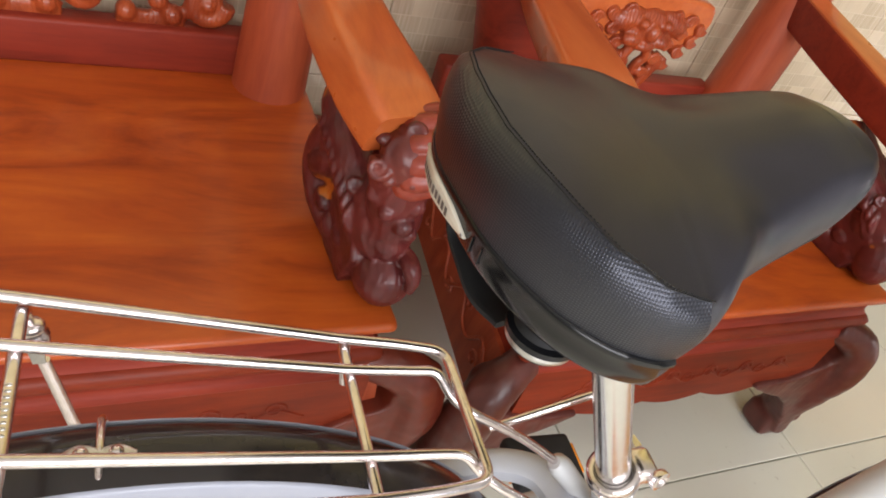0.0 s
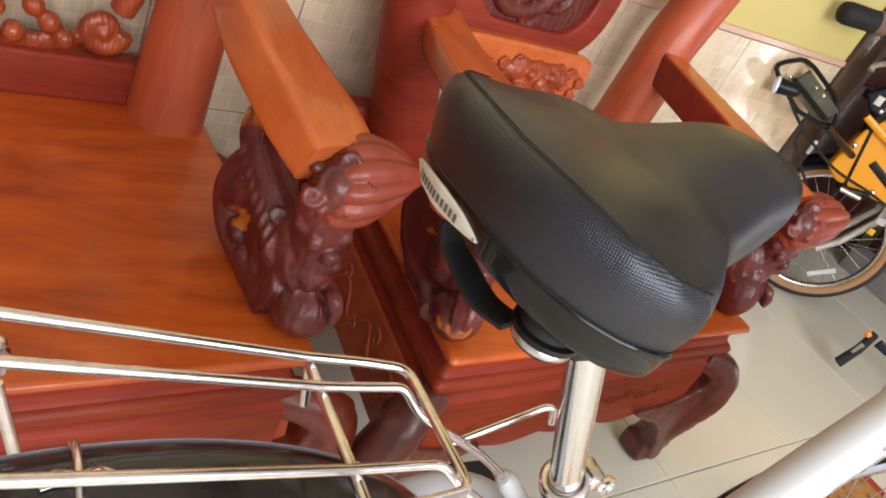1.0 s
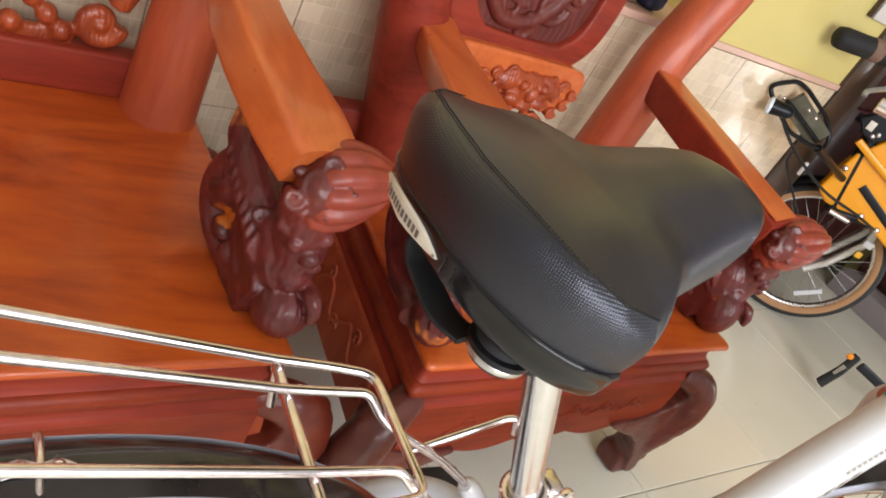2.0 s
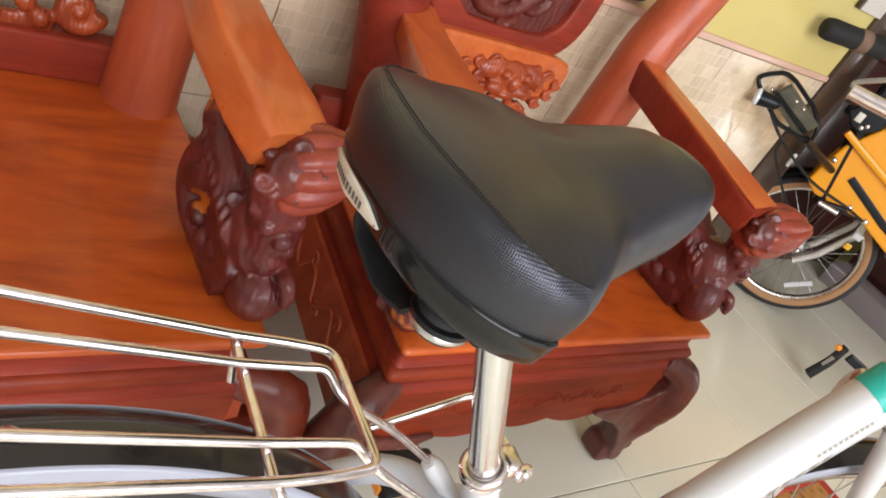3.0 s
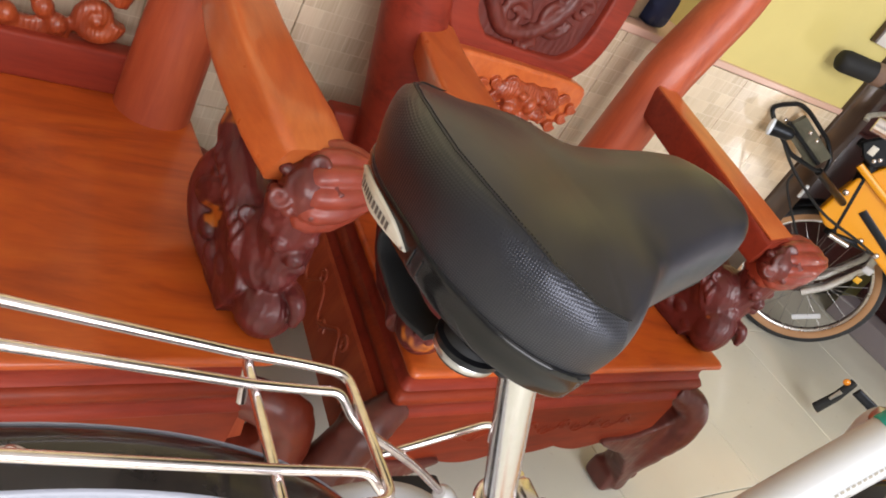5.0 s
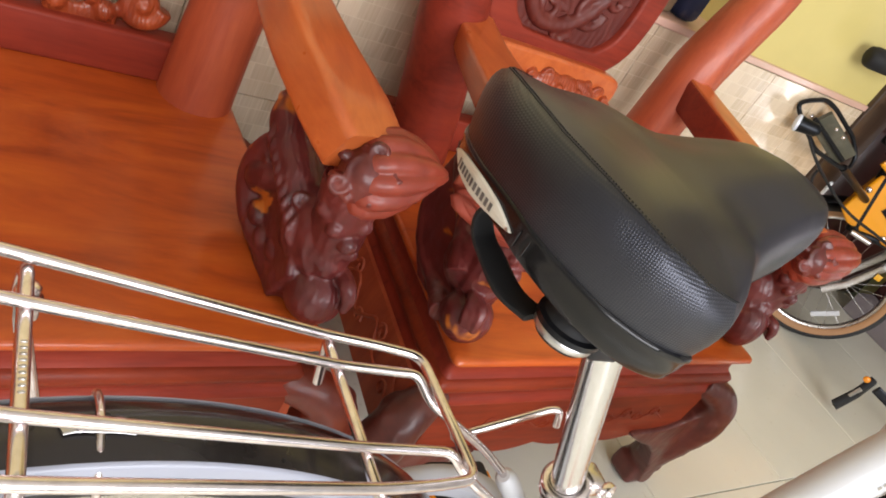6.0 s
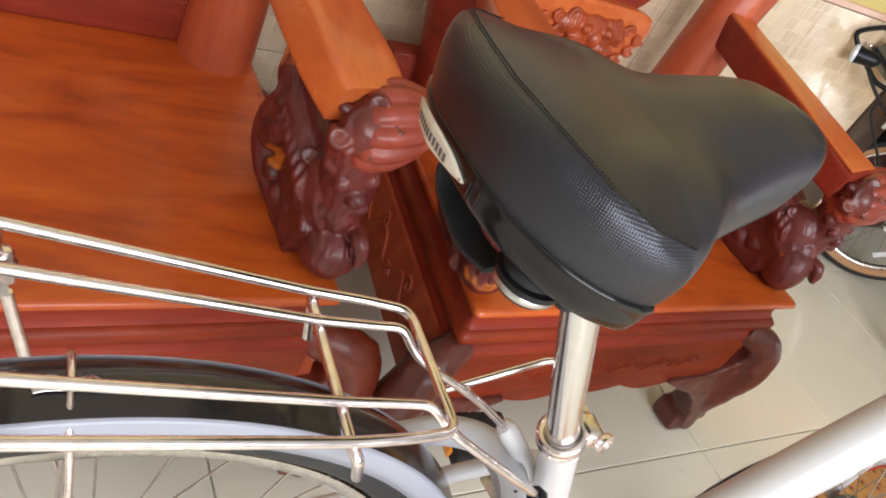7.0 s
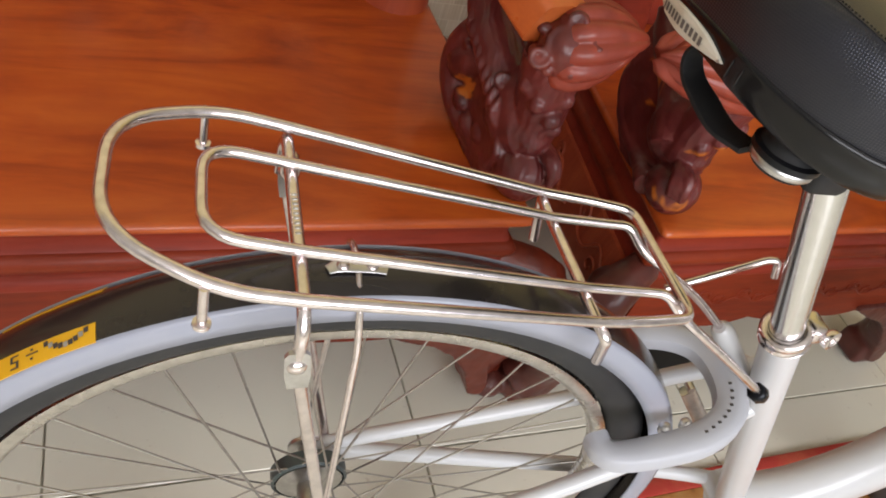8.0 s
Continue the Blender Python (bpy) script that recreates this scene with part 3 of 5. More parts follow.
        for rad, d, ox, oy in ((0.024, 1, 0.0, 0.0), (0.013, -1, 0.024, 0.014), (0.012, -1, -0.020, -0.018), (0.011, 1, 0.004, 0.028)):
            relief_scroll(bm, (ox, oy), rad, d, disc, 0.0046)
        for k in range(7):
            a = 0.9 * k
            p = disc @ Vector((0.029 * math.cos(a), 0.029 * math.sin(a), -0.008))
            ball(bm, p, (0.008, 0.008, 0.007))
        part("whorl", bm, WHORL, t, "small carved whorl with worn orange edges", remesh=0.0022, smooth_steps=1, chip=0.002)
        # dragon under the arm: twisted body, looped tail, face and paw on a ball
        bm = B()
        for depth in (0.0, 0.026):
            def D(x, y, z):
                return (X(x + depth), y, z)
            thin = 1.0 if depth == 0 else 0.92
            tube(bm, bez([D(-0.048, 0.246, 0.648), D(-0.054, 0.226, 0.622), D(-0.053, 0.190, 0.600), D(-0.048, 0.152, 0.580), D(-0.038, 0.118, 0.556), D(-0.028, 0.090, 0.528)], 6), [r * thin for r in (0.017, 0.028, 0.030, 0.030, 0.031, 0.030)], 18)
            tube(bm, bez([D(-0.050, 0.218, 0.590), D(-0.056, 0.238, 0.562), D(-0.058, 0.246, 0.522), D(-0.057, 0.224, 0.488), D(-0.052, 0.186, 0.466), D(-0.048, 0.152, 0.463), D(-0.040, 0.122, 0.460), D(-0.026, 0.084, 0.460)], 6), [r * thin for r in (0.016, 0.023, 0.026, 0.025, 0.021, 0.019, 0.020, 0.022)], 16)
            tube(bm, bez([D(-0.058, 0.248, 0.532), D(-0.060, 0.222, 0.530), D(-0.056, 0.196, 0.548), D(-0.050, 0.176, 0.560)], 5), [r * thin for r in (0.020, 0.025, 0.022, 0.016)], 14)
        slab(bm, [(0.245, 0.632), (0.258, 0.560), (0.226, 0.476), (0.18, 0.4405), (0.09, 0.4405), (0.066, 0.50), (0.100, 0.565), (0.17, 0.622)], 0.052, Matrix(((0, 0, 1, min(X(-0.062), X(-0.010))), (1, 0, 0, 0), (0, 1, 0, 0), (0, 0, 0, 1))))
        for k in range(3):
            y = 0.224 - 0.026 * k
            ball(bm, (X(-0.070 + 0.003 * k), y, 0.630 - 0.013 * k), (0.008, 0.012, 0.009), (25, 0, 0))
        box(bm, min(X(-0.074), X(-0.05)), max(X(-0.074), X(-0.05)), 0.206, 0.228, 0.552, 0.568, 0.004)
        # scales, a raised fin and a pierced notch along the body
        for k in range(9):
            f = k / 8
            tube(bm, bez([(X(-0.074 + 0.010 * f), 0.215 - 0.118 * f, 0.628 - 0.060 * f), (X(-0.083 + 0.010 * f), 0.203 - 0.112 * f, 0.606 - 0.056 * f), (X(-0.078 + 0.012 * f), 0.186 - 0.100 * f, 0.586 - 0.054 * f)], 4), [0.0025, 0.0055, 0.003], 8)
        for k in range(5):
            ball(bm, (X(-0.070 + 0.004 * k), 0.222 - 0.032 * k, 0.486 - 0.004 * k + 0.012 * (k % 2)), (0.011, 0.018, 0.014), (20 * (k % 3), 0, 0))
        # face with combed whiskers
        ball(bm, (X(-0.034), 0.096, 0.546), (0.032, 0.034, 0.040), (20, 0, 0))
        ball(bm, (X(-0.024), 0.066, 0.534), (0.026, 0.026, 0.026))
        for k in range(6):
            f = k / 5
            tube(bm, bez([(X(-0.060 + 0.016 * f), 0.132 - 0.040 * f, 0.574 - 0.004 * f), (X(-0.070 + 0.016 * f), 0.112 - 0.036 * f, 0.548), (X(-0.062 + 0.016 * f), 0.090 - 0.030 * f, 0.520), (X(-0.044 + 0.016 * f), 0.078 - 0.026 * f, 0.504)], 5), [0.003, 0.0052, 0.0048, 0.003], 8)
        for y, z, q in ((0.150, 0.600, 0.010), (0.108, 0.582, 0.010), (0.236, 0.640, 0.008)):
            relief_scroll(bm, (0, 0), q, 1, Matrix.Translation((X(-0.068 if y > 0.2 else -0.064), y, z)) @ pose(0, 0, 0, 50, -40 if sx == 0 else 40, 0), 0.0034)
        # ball and paw
        ball(bm, (X(-0.026), 0.105, 0.545), (0.044, 0.052, 0.062), (15, 0, 0), 3)
        lift = 0.0 if bench or sx else 0.012
        ball(bm, (X(-0.018 - lift), 0.060, 0.479 + lift), (0.038, 0.039, 0.039 + lift), (0, 0, 0), 3)
        for k in range(3):
            tube(bm, bez([(X(-0.008 + 0.002 * k), 0.066 - 0.012 * k, 0.522), (X(0.002 - 0.002 * k), 0.048 - 0.010 * k, 0.522), (X(0.010 - 0.004 * k), 0.036 - 0.008 * k, 0.508), (X(0.012 - 0.006 * k), 0.030 - 0.006 * k, 0.490)], 4), [0.009, 0.010, 0.009, 0.006], 10)
        # neck that joins the face to the claw
        nx = -0.012 if bench or sx else 0.010
        tube(bm, bez([(X(-0.020 + nx * 0.3), 0.078, 0.520), (X(-0.012 + nx * 0.7), 0.074, 0.560), (X(-0.016 + nx), 0.070, 0.605), (X(-0.022 + nx), 0.066, 0.650)], 5), [0.032, 0.033, 0.035, 0.039], 18)
        for x, y, z, q in ((-0.034, 0.044, 0.596, 0.012), (-0.012, 0.038, 0.580, 0.013), (0.002, 0.046, 0.560, 0.011), (-0.002, 0.042, 0.606, 0.011), (-0.046, 0.060, 0.612, 0.012)):
            ball(bm, (X(x + nx), y, z), (q, q * 0.9, q))
        part("dragon_carving", bm, DRAGON, t, "dark carved dragon holding a ball under the arm", remesh=0.0023, smooth_steps=1, chip=0.003)
    # low back rail
    part("back_rail", box(B(), -W + 0.05, -0.05, 0.562, 0.605, 0.44, 0.512, 0.006, 3), RAIL, t)
    top = box(B(), -W - 0.1, 0.1, 0.555, 0.61, 1.06, 1.14, 0.014, 3)
    part("crest_rail", top, POST, t)
    if bench:
        # pierced scrollwork over the low rail
        bm = B()
        up = Matrix(((1, 0, 0, 0), (0, 0, 1, 0.585), (0, 1, 0, 0), (0, 0, 0, 1)))
        k = 0
        x = -0.165
        while x > -W + 0.12:
            relief_scroll(bm, (x, 0.552), 0.030, 1 if k % 2 else -1, up, 0.017)
            tube(bm, bez([(x + 0.02, 0.585, 0.585), (x + 0.03, 0.58, 0.63), (x + 0.0, 0.585, 0.68), (x - 0.06, 0.585, 0.70), (x - 0.09, 0.585, 0.65), (x - 0.10, 0.58, 0.60)], 5), 0.019, 10)
            for q in range(4):
                ball(bm, (x - 0.05 - 0.022 * q, 0.582, 0.53 + 0.022 * ((q * 7) % 3)), (0.016, 0.018, 0.017))
            box(bm, x - 0.13, x - 0.03, 0.578, 0.597, 0.505, 0.53, 0.004)
            ball(bm, (x, 0.578, 0.552), (0.012, 0.014, 0.012))
            x -= 0.17
            k += 1
        part("back_carving", bm, RELIEF, t, "pierced scroll carving along the back", remesh=0.004, smooth_steps=2)
        part("back_panel", box(B(), -W + 0.12, -0.12, 0.578, 0.598, 0.74, 1.07, 0.006), PANEL, t)
    else:
        cx = -W / 2 - 0.005
        lean = 0.10
        def P(x, z, out=0.0):
            return Vector((cx + x, 0.548 + lean * (z - 0.5) - out, z))
        half = ((0.700, 0.080), (0.716, 0.125), (0.75, 0.158), (0.80, 0.175), (0.87, 0.182), (0.95, 0.180), (1.07, 0.165))
        ring = [P(h, z) for z, h in half] + [P(-h, z) for z, h in reversed(half)]
        ring = bez(ring, 4, True)
        bm = B()
        a = [bm.verts.new(p) for p in ring]
        b = [bm.verts.new(p + Vector((0, 0.025, 0))) for p in ring]
        bm.faces.new(a)
        bm.faces.new(b[::-1])
        for i in range(len(a)):
            bm.faces.new((a[i], b[i], b[(i + 1) % len(a)], a[(i + 1) % len(a)]))
        part("back_splat", bm, PANEL, t, "shield-shaped carved back panel", flat=True)
        k = len(ring) // 2
        loop = ring[k:] + ring[:k] + [ring[k]]
        part("splat_border", bar(B(), loop, [0.016], [0.030], 6.0, 20, (0, 1, 0)), RAIL, t)
        bm = B()
        pm = Matrix(((1, 0, 0, cx), (0, lean, -1, 0.546 - 0.05), (0, 1, lean, 0), (0, 0, 0, 1)))
        for x, z, s, d in ((-0.05, 0.78, 0.034, 1), (0.045, 0.80, 0.04, -1), (-0.02, 0.87, 0.045, -1), (0.09, 0.9, 0.035, 1), (-0.10, 0.92, 0.04, 1), (0.02, 0.96, 0.04, 1), (0.0, 0.735, 0.022, 1), (-0.1, 0.83, 0.025, -1), (0.1, 0.83, 0.025, 1)):
            relief_scroll(bm, (x, z), s, d, pm, 0.011)
        tube(bm, bez([pm @ Vector((x, z, 0)) for x, z in ((-0.12, 0.80), (-0.06, 0.75), (0.02, 0.77), (0.07, 0.85), (0.0, 0.9), (-0.07, 0.86), (-0.05, 0.97), (0.06, 1.0), (0.12, 0.94))], 8), 0.015, 10)
        for i in range(26):
            a = i * 2.39
            ball(bm, pm @ Vector((0.12 * math.cos(a) * (i / 26) ** 0.5, 0.87 + 0.11 * math.sin(a) * (i / 26) ** 0.5, 0)), (0.013, 0.008, 0.012))
        part("dragon_relief", bm, PANEL, t, "carved dragon in low relief", remesh=0.0034, smooth_steps=1)
        # broad rail with rounded ends under the panel, a mask carved on it and pierced leaves below
        hw, zz, hz = 0.192, 0.656, 0.050
        out = []
        for k in range(28):
            a = 2 * math.pi * k / 28
            c, q = math.cos(a), math.sin(a)
            out.append((math.copysign(abs(c) ** 0.35, c) * hw * (1 - 0.06 * abs(q)), zz + math.copysign(abs(q) ** 0.5, q) * hz + 0.010 * (abs(c) ** 3)))
        slabby = part("mask_rail", slab(B(), out, 0.030, Matrix(((1, 0, 0, cx), (0, 0, 1, 0.530), (0, 1, 0, 0), (0, 0, 0, 1)))), ARM, t, "broad rail carved with a lion mask", flat=True)
        rnd = slabby.modifiers.new("bevel", "BEVEL")
        rnd.width, rnd.segments = 0.007, 3
        def M(x, z, o=0.0):
            return Vector((cx + 0.045 + 1.15 * x, 0.530 - o, z))
        bm = B()
        ball(bm, M(0, 0.642, 0.0), (0.060, 0.022, 0.040))
        for e in (-1, 1):
            ball(bm, M(0.045 * e, 0.655, 0.0), (0.040, 0.018, 0.024), (0, 20 * e, 0))
            ball(bm, M(0.024 * e, 0.656, 0.020), (0.012, 0.010, 0.010))
            ball(bm, M(0.030 * e, 0.622, 0.012), (0.022, 0.015, 0.014))
            for k, (x, z, q) in enumerate(((0.050, 0.672, 0.013), (0.078, 0.664, 0.014), (0.106, 0.652, 0.013), (0.070, 0.636, 0.012), (0.098, 0.626, 0.013), (0.052, 0.612, 0.012), (0.080, 0.604, 0.014), (0.040, 0.582, 0.014), (0.062, 0.576, 0.012), (0.028, 0.552, 0.012))):
                ball(bm, M(x * e, z, -0.004), (q * 1.1, 0.012, q))
                relief_scroll(bm, (0, 0), q, e if k % 2 else -e, Matrix.Translation(M(x * e, z, 0.006)) @ pose(0, 0, 0, 90), 0.0045)
            tube(bm, bez([M(0.06 * e, 0.59, -0.004), M(0.05 * e, 0.56, -0.006), M(0.04 * e, 0.515, -0.012)], 4), [0.014, 0.014, 0.010], 10)
        ball(bm, M(0, 0.640, 0.022), (0.014, 0.012, 0.018))
        ball(bm, M(0, 0.612, 0.014), (0.026, 0.014, 0.011))
        for x in (-0.014, 0.014):
            tube(bm, bez([M(x, 0.61, 0.004), M(x * 1.6, 0.585, 0.002), M(x, 0.565, -0.002), M(x * 0.8, 0.51, -0.012)], 4), 0.010, 8)
        part("mask_carving", bm, RELIEF, t, "carved lion mask with pierced leaves below", remesh=0.0027, smooth_steps=1, chip=0.003)
        part("back_brace", bar(B(), bez([(cx - 0.15, 0.545, 0.655), (cx - 0.19, 0.542, 0.668), (cx - 0.215, 0.53, 0.69), (cx - 0.228, 0.515, 0.705)], 5), [0.040, 0.044, 0.046, 0.044], [0.020], 5.0, 20, (0.5, 0, 1)), ARM, t)
    return t

chair = carved_seat("armchair", pose(1.097, 0.352, 0, 0, 0, TURN), 0.735, "carved rosewood armchair with dragon arms and shield back", "chair")
bench = carved_seat("bench", pose(0.172, 0.302, 0, 0, 0, TURN), 1.75, "long carved rosewood bench with a wide plank seat", "bench", True)

# ---- the white bicycle ----
bike = thing("bicycle", pose(0, 0, 0), "white city bicycle with chrome rear carrier and padded black saddle", "bicycle")
SPIN = pose(0, 0, 0, -90, 0, 0)      # turns z of a lathe to y

def wheel(parent, name, c, rt, tyre_mat, rim_mat, spokes, m=None, label="", wide=0.0195, side_mat=None):
    """A spoked wheel at c, in the plane xz of m."""
    m = m or Matrix()
    at = m @ Matrix.Translation(c) @ SPIN
    ri = rt - 0.046
    wh = part(name, lathe(B(), [(ri - 0.008, -0.007), (ri - 0.008, 0.007), (ri - 0.003, 0.0105), (ri + 0.006, 0.0105), (ri + 0.004, 0.009), (ri - 0.004, 0.0), (ri + 0.004, -0.009), (ri + 0.006, -0.0105), (ri - 0.003, -0.0105)], at, 96, True), rim_mat, parent, label)
    wh.modifiers["edges"].split_angle = radians(100)
    def ring(w0, w1, n=9):
        cr = rt - wide
        return [(cr + wide * math.cos(a), wide * 0.95 * math.copysign(abs(math.sin(a)) ** 0.7, math.sin(a))) for a in np.linspace(w0, w1, n)]
    if side_mat:
        part("tyre", lathe(B(), ring(-1.5, 1.5) + ring(1.4, -1.4), at, 96, True), tyre_mat, wh)
        for s in (1, -1):
            part("sidewall", lathe(B(), ring(1.5 * s, 2.6 * s, 6) + [(r, h * 0.93) for r, h in ring(2.5 * s, 1.55 * s, 6)], at, 96, True), side_mat, wh)
    else:
        part("tyre", lathe(B(), ring(0, 2 * math.pi * 15 / 16, 16), at, 96, True), tyre_mat, wh)
    hub = part("hub", lathe(B(), [(0.005, -0.068), (0.008, -0.066), (0.008, -0.058), (0.005, -0.056), (0.005, -0.045), (0.022, -0.042), (0.022, -0.034), (0.028, -0.030), (0.028, -0.026), (0.015, -0.022), (0.013, 0.018), (0.026, 0.020), (0.033, 0.022), (0.034, 0.040), (0.026, 0.044), (0.008, 0.052), (0.008, 0.066), (0.005, 0.068)], at, 28), SPOKE, wh)
    part("brake_drum", lathe(B(), [(0.035, 0.022), (0.038, 0.024), (0.038, 0.038), (0.035, 0.040)], at, 40, True), painted("drum_" + name, (0.05, 0.065, 0.065), 0.4, 0.1), hub)
    for k in range(spokes):
        s = 1 if k % 2 else -1
        a = 2 * math.pi * k / spokes
        off = 0.55 if (k // 2) % 2 else -0.55
        p = at @ Vector((0.026 * math.cos(a + off * 2.2), 0.026 * math.sin(a + off * 2.2), 0.026 * s))
        q = at @ Vector(((ri - 0.012) * math.cos(a), (ri - 0.012) * math.sin(a), 0.002 * s))
        part("spoke", tube(B(), [p, q], 0.00105, 6), SPOKE, wh)
    return wh

RC = Vector((-0.132, 0, 0.338))
wheel(bike, "rear_wheel", RC, 0.338, TYRE, RIM, 36, None, "silver rim with thin steel spokes and black tyre")
FC = Vector((1.05, 0, 0.288))
front_wheel = wheel(bike, "front_wheel", FC, 0.288, TYRE, RIM, 36, None, "silver rim with thin steel spokes and black tyre")

def crown_r(y):
    return 0.3610 - (0.0030 * (y / 0.0275) ** 2 if y < 0 else 0.009 * (y / 0.0190) ** 2)

def fender(name, c, a0, a1, parent, r=0.0):
    """Domed fender round the wheel at c from angle a0 to a1 (degrees); its crown's dark and its sides' pale reflections
    are painted in.
    """
    def sweep(profile, a0, a1, n=72, closed=True):
        bm = B()
        rings = []
        for i in range(n + 1):
            a = radians(a0 + (a1 - a0) * i / n)
            rings.append([Vector((c[0] + rr * math.cos(a), y, c[2] + rr * math.sin(a))) for rr, y in profile])
        loft(bm, rings)
        return bm
    ys = np.linspace(-0.0275, 0.0190, 11)
    crown = [(crown_r(y), y) for y in ys]
    inner = [(a - 0.0016, y * 0.985) for a, y in reversed(crown)]
    f = part(name, sweep(crown + inner, a0, a1), DARK_REFLECTION, parent, "glossy fender, its dark and pale reflections painted in")
    # pale side strips, the reflected daylight put into their colour
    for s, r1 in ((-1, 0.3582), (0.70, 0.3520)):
        side_band = part("side_band", sweep([(r1, 0.0278 * s), (0.3530, 0.0300 * s), (0.3440, 0.0302 * s), (0.3340, 0.0292 * s), (0.3340, 0.0277 * s), (0.3440, 0.0285 * s), (0.3530, 0.0283 * s), (r1 - 0.0007, 0.0268 * s)], a0, a1), REFLECTION_BAND, f, "pale lavender-white fender side, a reflection painted in")
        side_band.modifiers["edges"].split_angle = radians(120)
    return f, sweep

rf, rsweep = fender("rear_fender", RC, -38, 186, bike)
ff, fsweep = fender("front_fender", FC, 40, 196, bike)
for ob in [ff] + list(ff.children):
    ob.data.transform(Matrix.Translation(FC) @ Matrix.Diagonal((0.855, 1, 0.855, 1)) @ Matrix.Translation(-FC))
def crown_at(a, y, lift=0.0):
    """A point on the rear fender's crown at angle a."""
    r = crown_r(y) + 0.0006 + lift
    return Vector((RC.x + r * math.cos(radians(a)), y, RC.z + r * math.sin(radians(a))))

for s, nm in ((-1, "yellow sticker with dark print"), (1, "yellow sticker")):
    ys = np.linspace(-0.0287, -0.0150, 7) if s < 0 else np.linspace(0.0110, 0.0190, 7)
    skin = [(crown_r(y) + 0.0005, y) for y in ys]
    st = part("sticker", rsweep(skin + [(r - 0.0009, y * 0.99) for r, y in reversed(skin)], 119.8, 131.8, 20), YELLOW, rf, nm)
    if s < 0:
        for a0, a1, y0, y1 in ((128.3, 129.3, -0.0225, -0.0215), (129.0, 129.3, -0.0215, -0.0185), (128.3, 129.3, -0.0185, -0.0175), (128.3, 128.6, -0.0255, -0.0225), (128.3, 129.3, -0.0265, -0.0255),
                               (126.0, 127.4, -0.0215, -0.0205), (126.6, 126.9, -0.0190, -0.0175), (126.6, 126.9, -0.0250, -0.0235)):
            bm = B()
            bm.faces.new([bm.verts.new(crown_at(a, y, 0.0004)) for a, y in ((a0, y0), (a1, y0), (a1, y1), (a0, y1))])
            part("mark", bm, INK, st, flat=True)
        for k in range(9):
            bm = B()
            a = 120.7 + 0.55 * k
            y = -0.0185 - 0.005 * math.sin(k / 8 * math.pi)
            bm.faces.new([bm.verts.new(crown_at(a + da, y + dy, 0.0005)) for da, dy in ((-0.25, -0.0016), (0.22, -0.002), (0.3, 0.0016), (-0.2, 0.002))])
            part("emblem", bm, GREYPRINT if k % 3 == 1 else INK, st, flat=True)

# rear carrier of chrome bar
R0, R1 = 0.0040, 0.0037
def askew(p):
    """The carrier is bent a little to one side towards its front."""
    w = float(np.interp(p[0], [-0.2, 0.0, 0.09, 0.19], [0, 1, 1, 0]))
    return Vector((p[0] + 0.003 * w, p[1] + 0.0075 * w, p[2] - w * (0.0040 + 0.045 * p[1])))
def rk(x, y, dz=0.0):
    return Vector((x, y, 0.7095 - 0.178 * x + (0.10 * x if x > 0 else 0) + dz))
outer = [rk(0.0785, 0.03), rk(0.0785, 0.057), rk(0.04, 0.0625), rk(0.0, 0.0655), rk(-0.2, 0.0725), rk(-0.245, 0.073), rk(-0.304, 0.044), rk(-0.304, -0.044), rk(-0.245, -0.073), rk(-0.2, -0.0725), rk(0.0, -0.0655), rk(0.04, -0.0625), rk(0.0785, -0.057), rk(0.0785, -0.03)]
op = corner_path(outer, [0.01, 0.017, 0.01, 0.01, 0.02, 0.03, 0.055, 0.055, 0.03, 0.02, 0.01, 0.01, 0.017, 0.01], 7, True)
rack = part("rear_carrier", tube(B(), [askew(p) for p in op], R0, 14, True), CHROME, bike, "polished chrome wire carrier over the rear wheel")
inner = [(0.210, 0.014, 0.597), (0.15, 0.012, 0.648), (0.092, 0.008, 0.688), (0.076, 0.018, 0.694), (0.066, 0.036, 0.7055)]
inner = [Vector(p) for p in inner] + [rk(0.05, 0.0365), rk(0.0, 0.0365), rk(-0.2, 0.0365), rk(-0.254, 0.0365), rk(-0.254, -0.0365), rk(-0.2, -0.0365), rk(0.0, -0.0345), rk(0.05, -0.0345)] + [Vector(p) for p in ((0.066, -0.036, 0.7055), (0.078, -0.045, 0.694), (0.092, -0.051, 0.685), (0.15, -0.054, 0.645), (0.211, -0.050, 0.598))]
ip = corner_path(inner, [0, 0.02, 0.012, 0.012, 0.012, 0.01, 0.01, 0.01, 0.024, 0.024, 0.01, 0.01, 0.01, 0.012, 0.012, 0.012, 0.03, 0], 6)
part("inner_bar", tube(B(), [askew(p) for p in ip], R1, 14), CHROME, rack)
for x, drop in ((0.0, 0.052), (-0.2, 0.055)):
    h = 0.066 if x == 0 else 0.074
    if x == 0:
        pts = [(x + 0.012, h + 0.002, 0.655), (x + 0.004, h + 0.006, 0.70), rk(x, h - 0.004, -0.007), rk(x, -h + 0.004, -0.007), (x + 0.004, -h - 0.006, 0.698), (x + 0.022, -h + 0.008, 0.655)]
    else:
        pts = [(x, h + 0.006, 0.70), (x, h + 0.007, 0.725), rk(x, h - 0.003, -0.007), rk(x, -h + 0.003, -0.007), (x, -h - 0.007, 0.725), (x, -h - 0.006, 0.70)]
    part("crossbar", tube(B(), [askew(p) for p in corner_path([Vector(p) for p in pts], 0.012, 6)], 0.0042, 12), CHROME, rack)
bm = B()
for k in range(9):
    ball(bm, rk(-0.2, 0.012 - 0.004 * k, -0.0028), (0.0022, 0.0011, 0.0006), (0, 0, 0), 1)
part("stamping", bm, STEEL, rack)
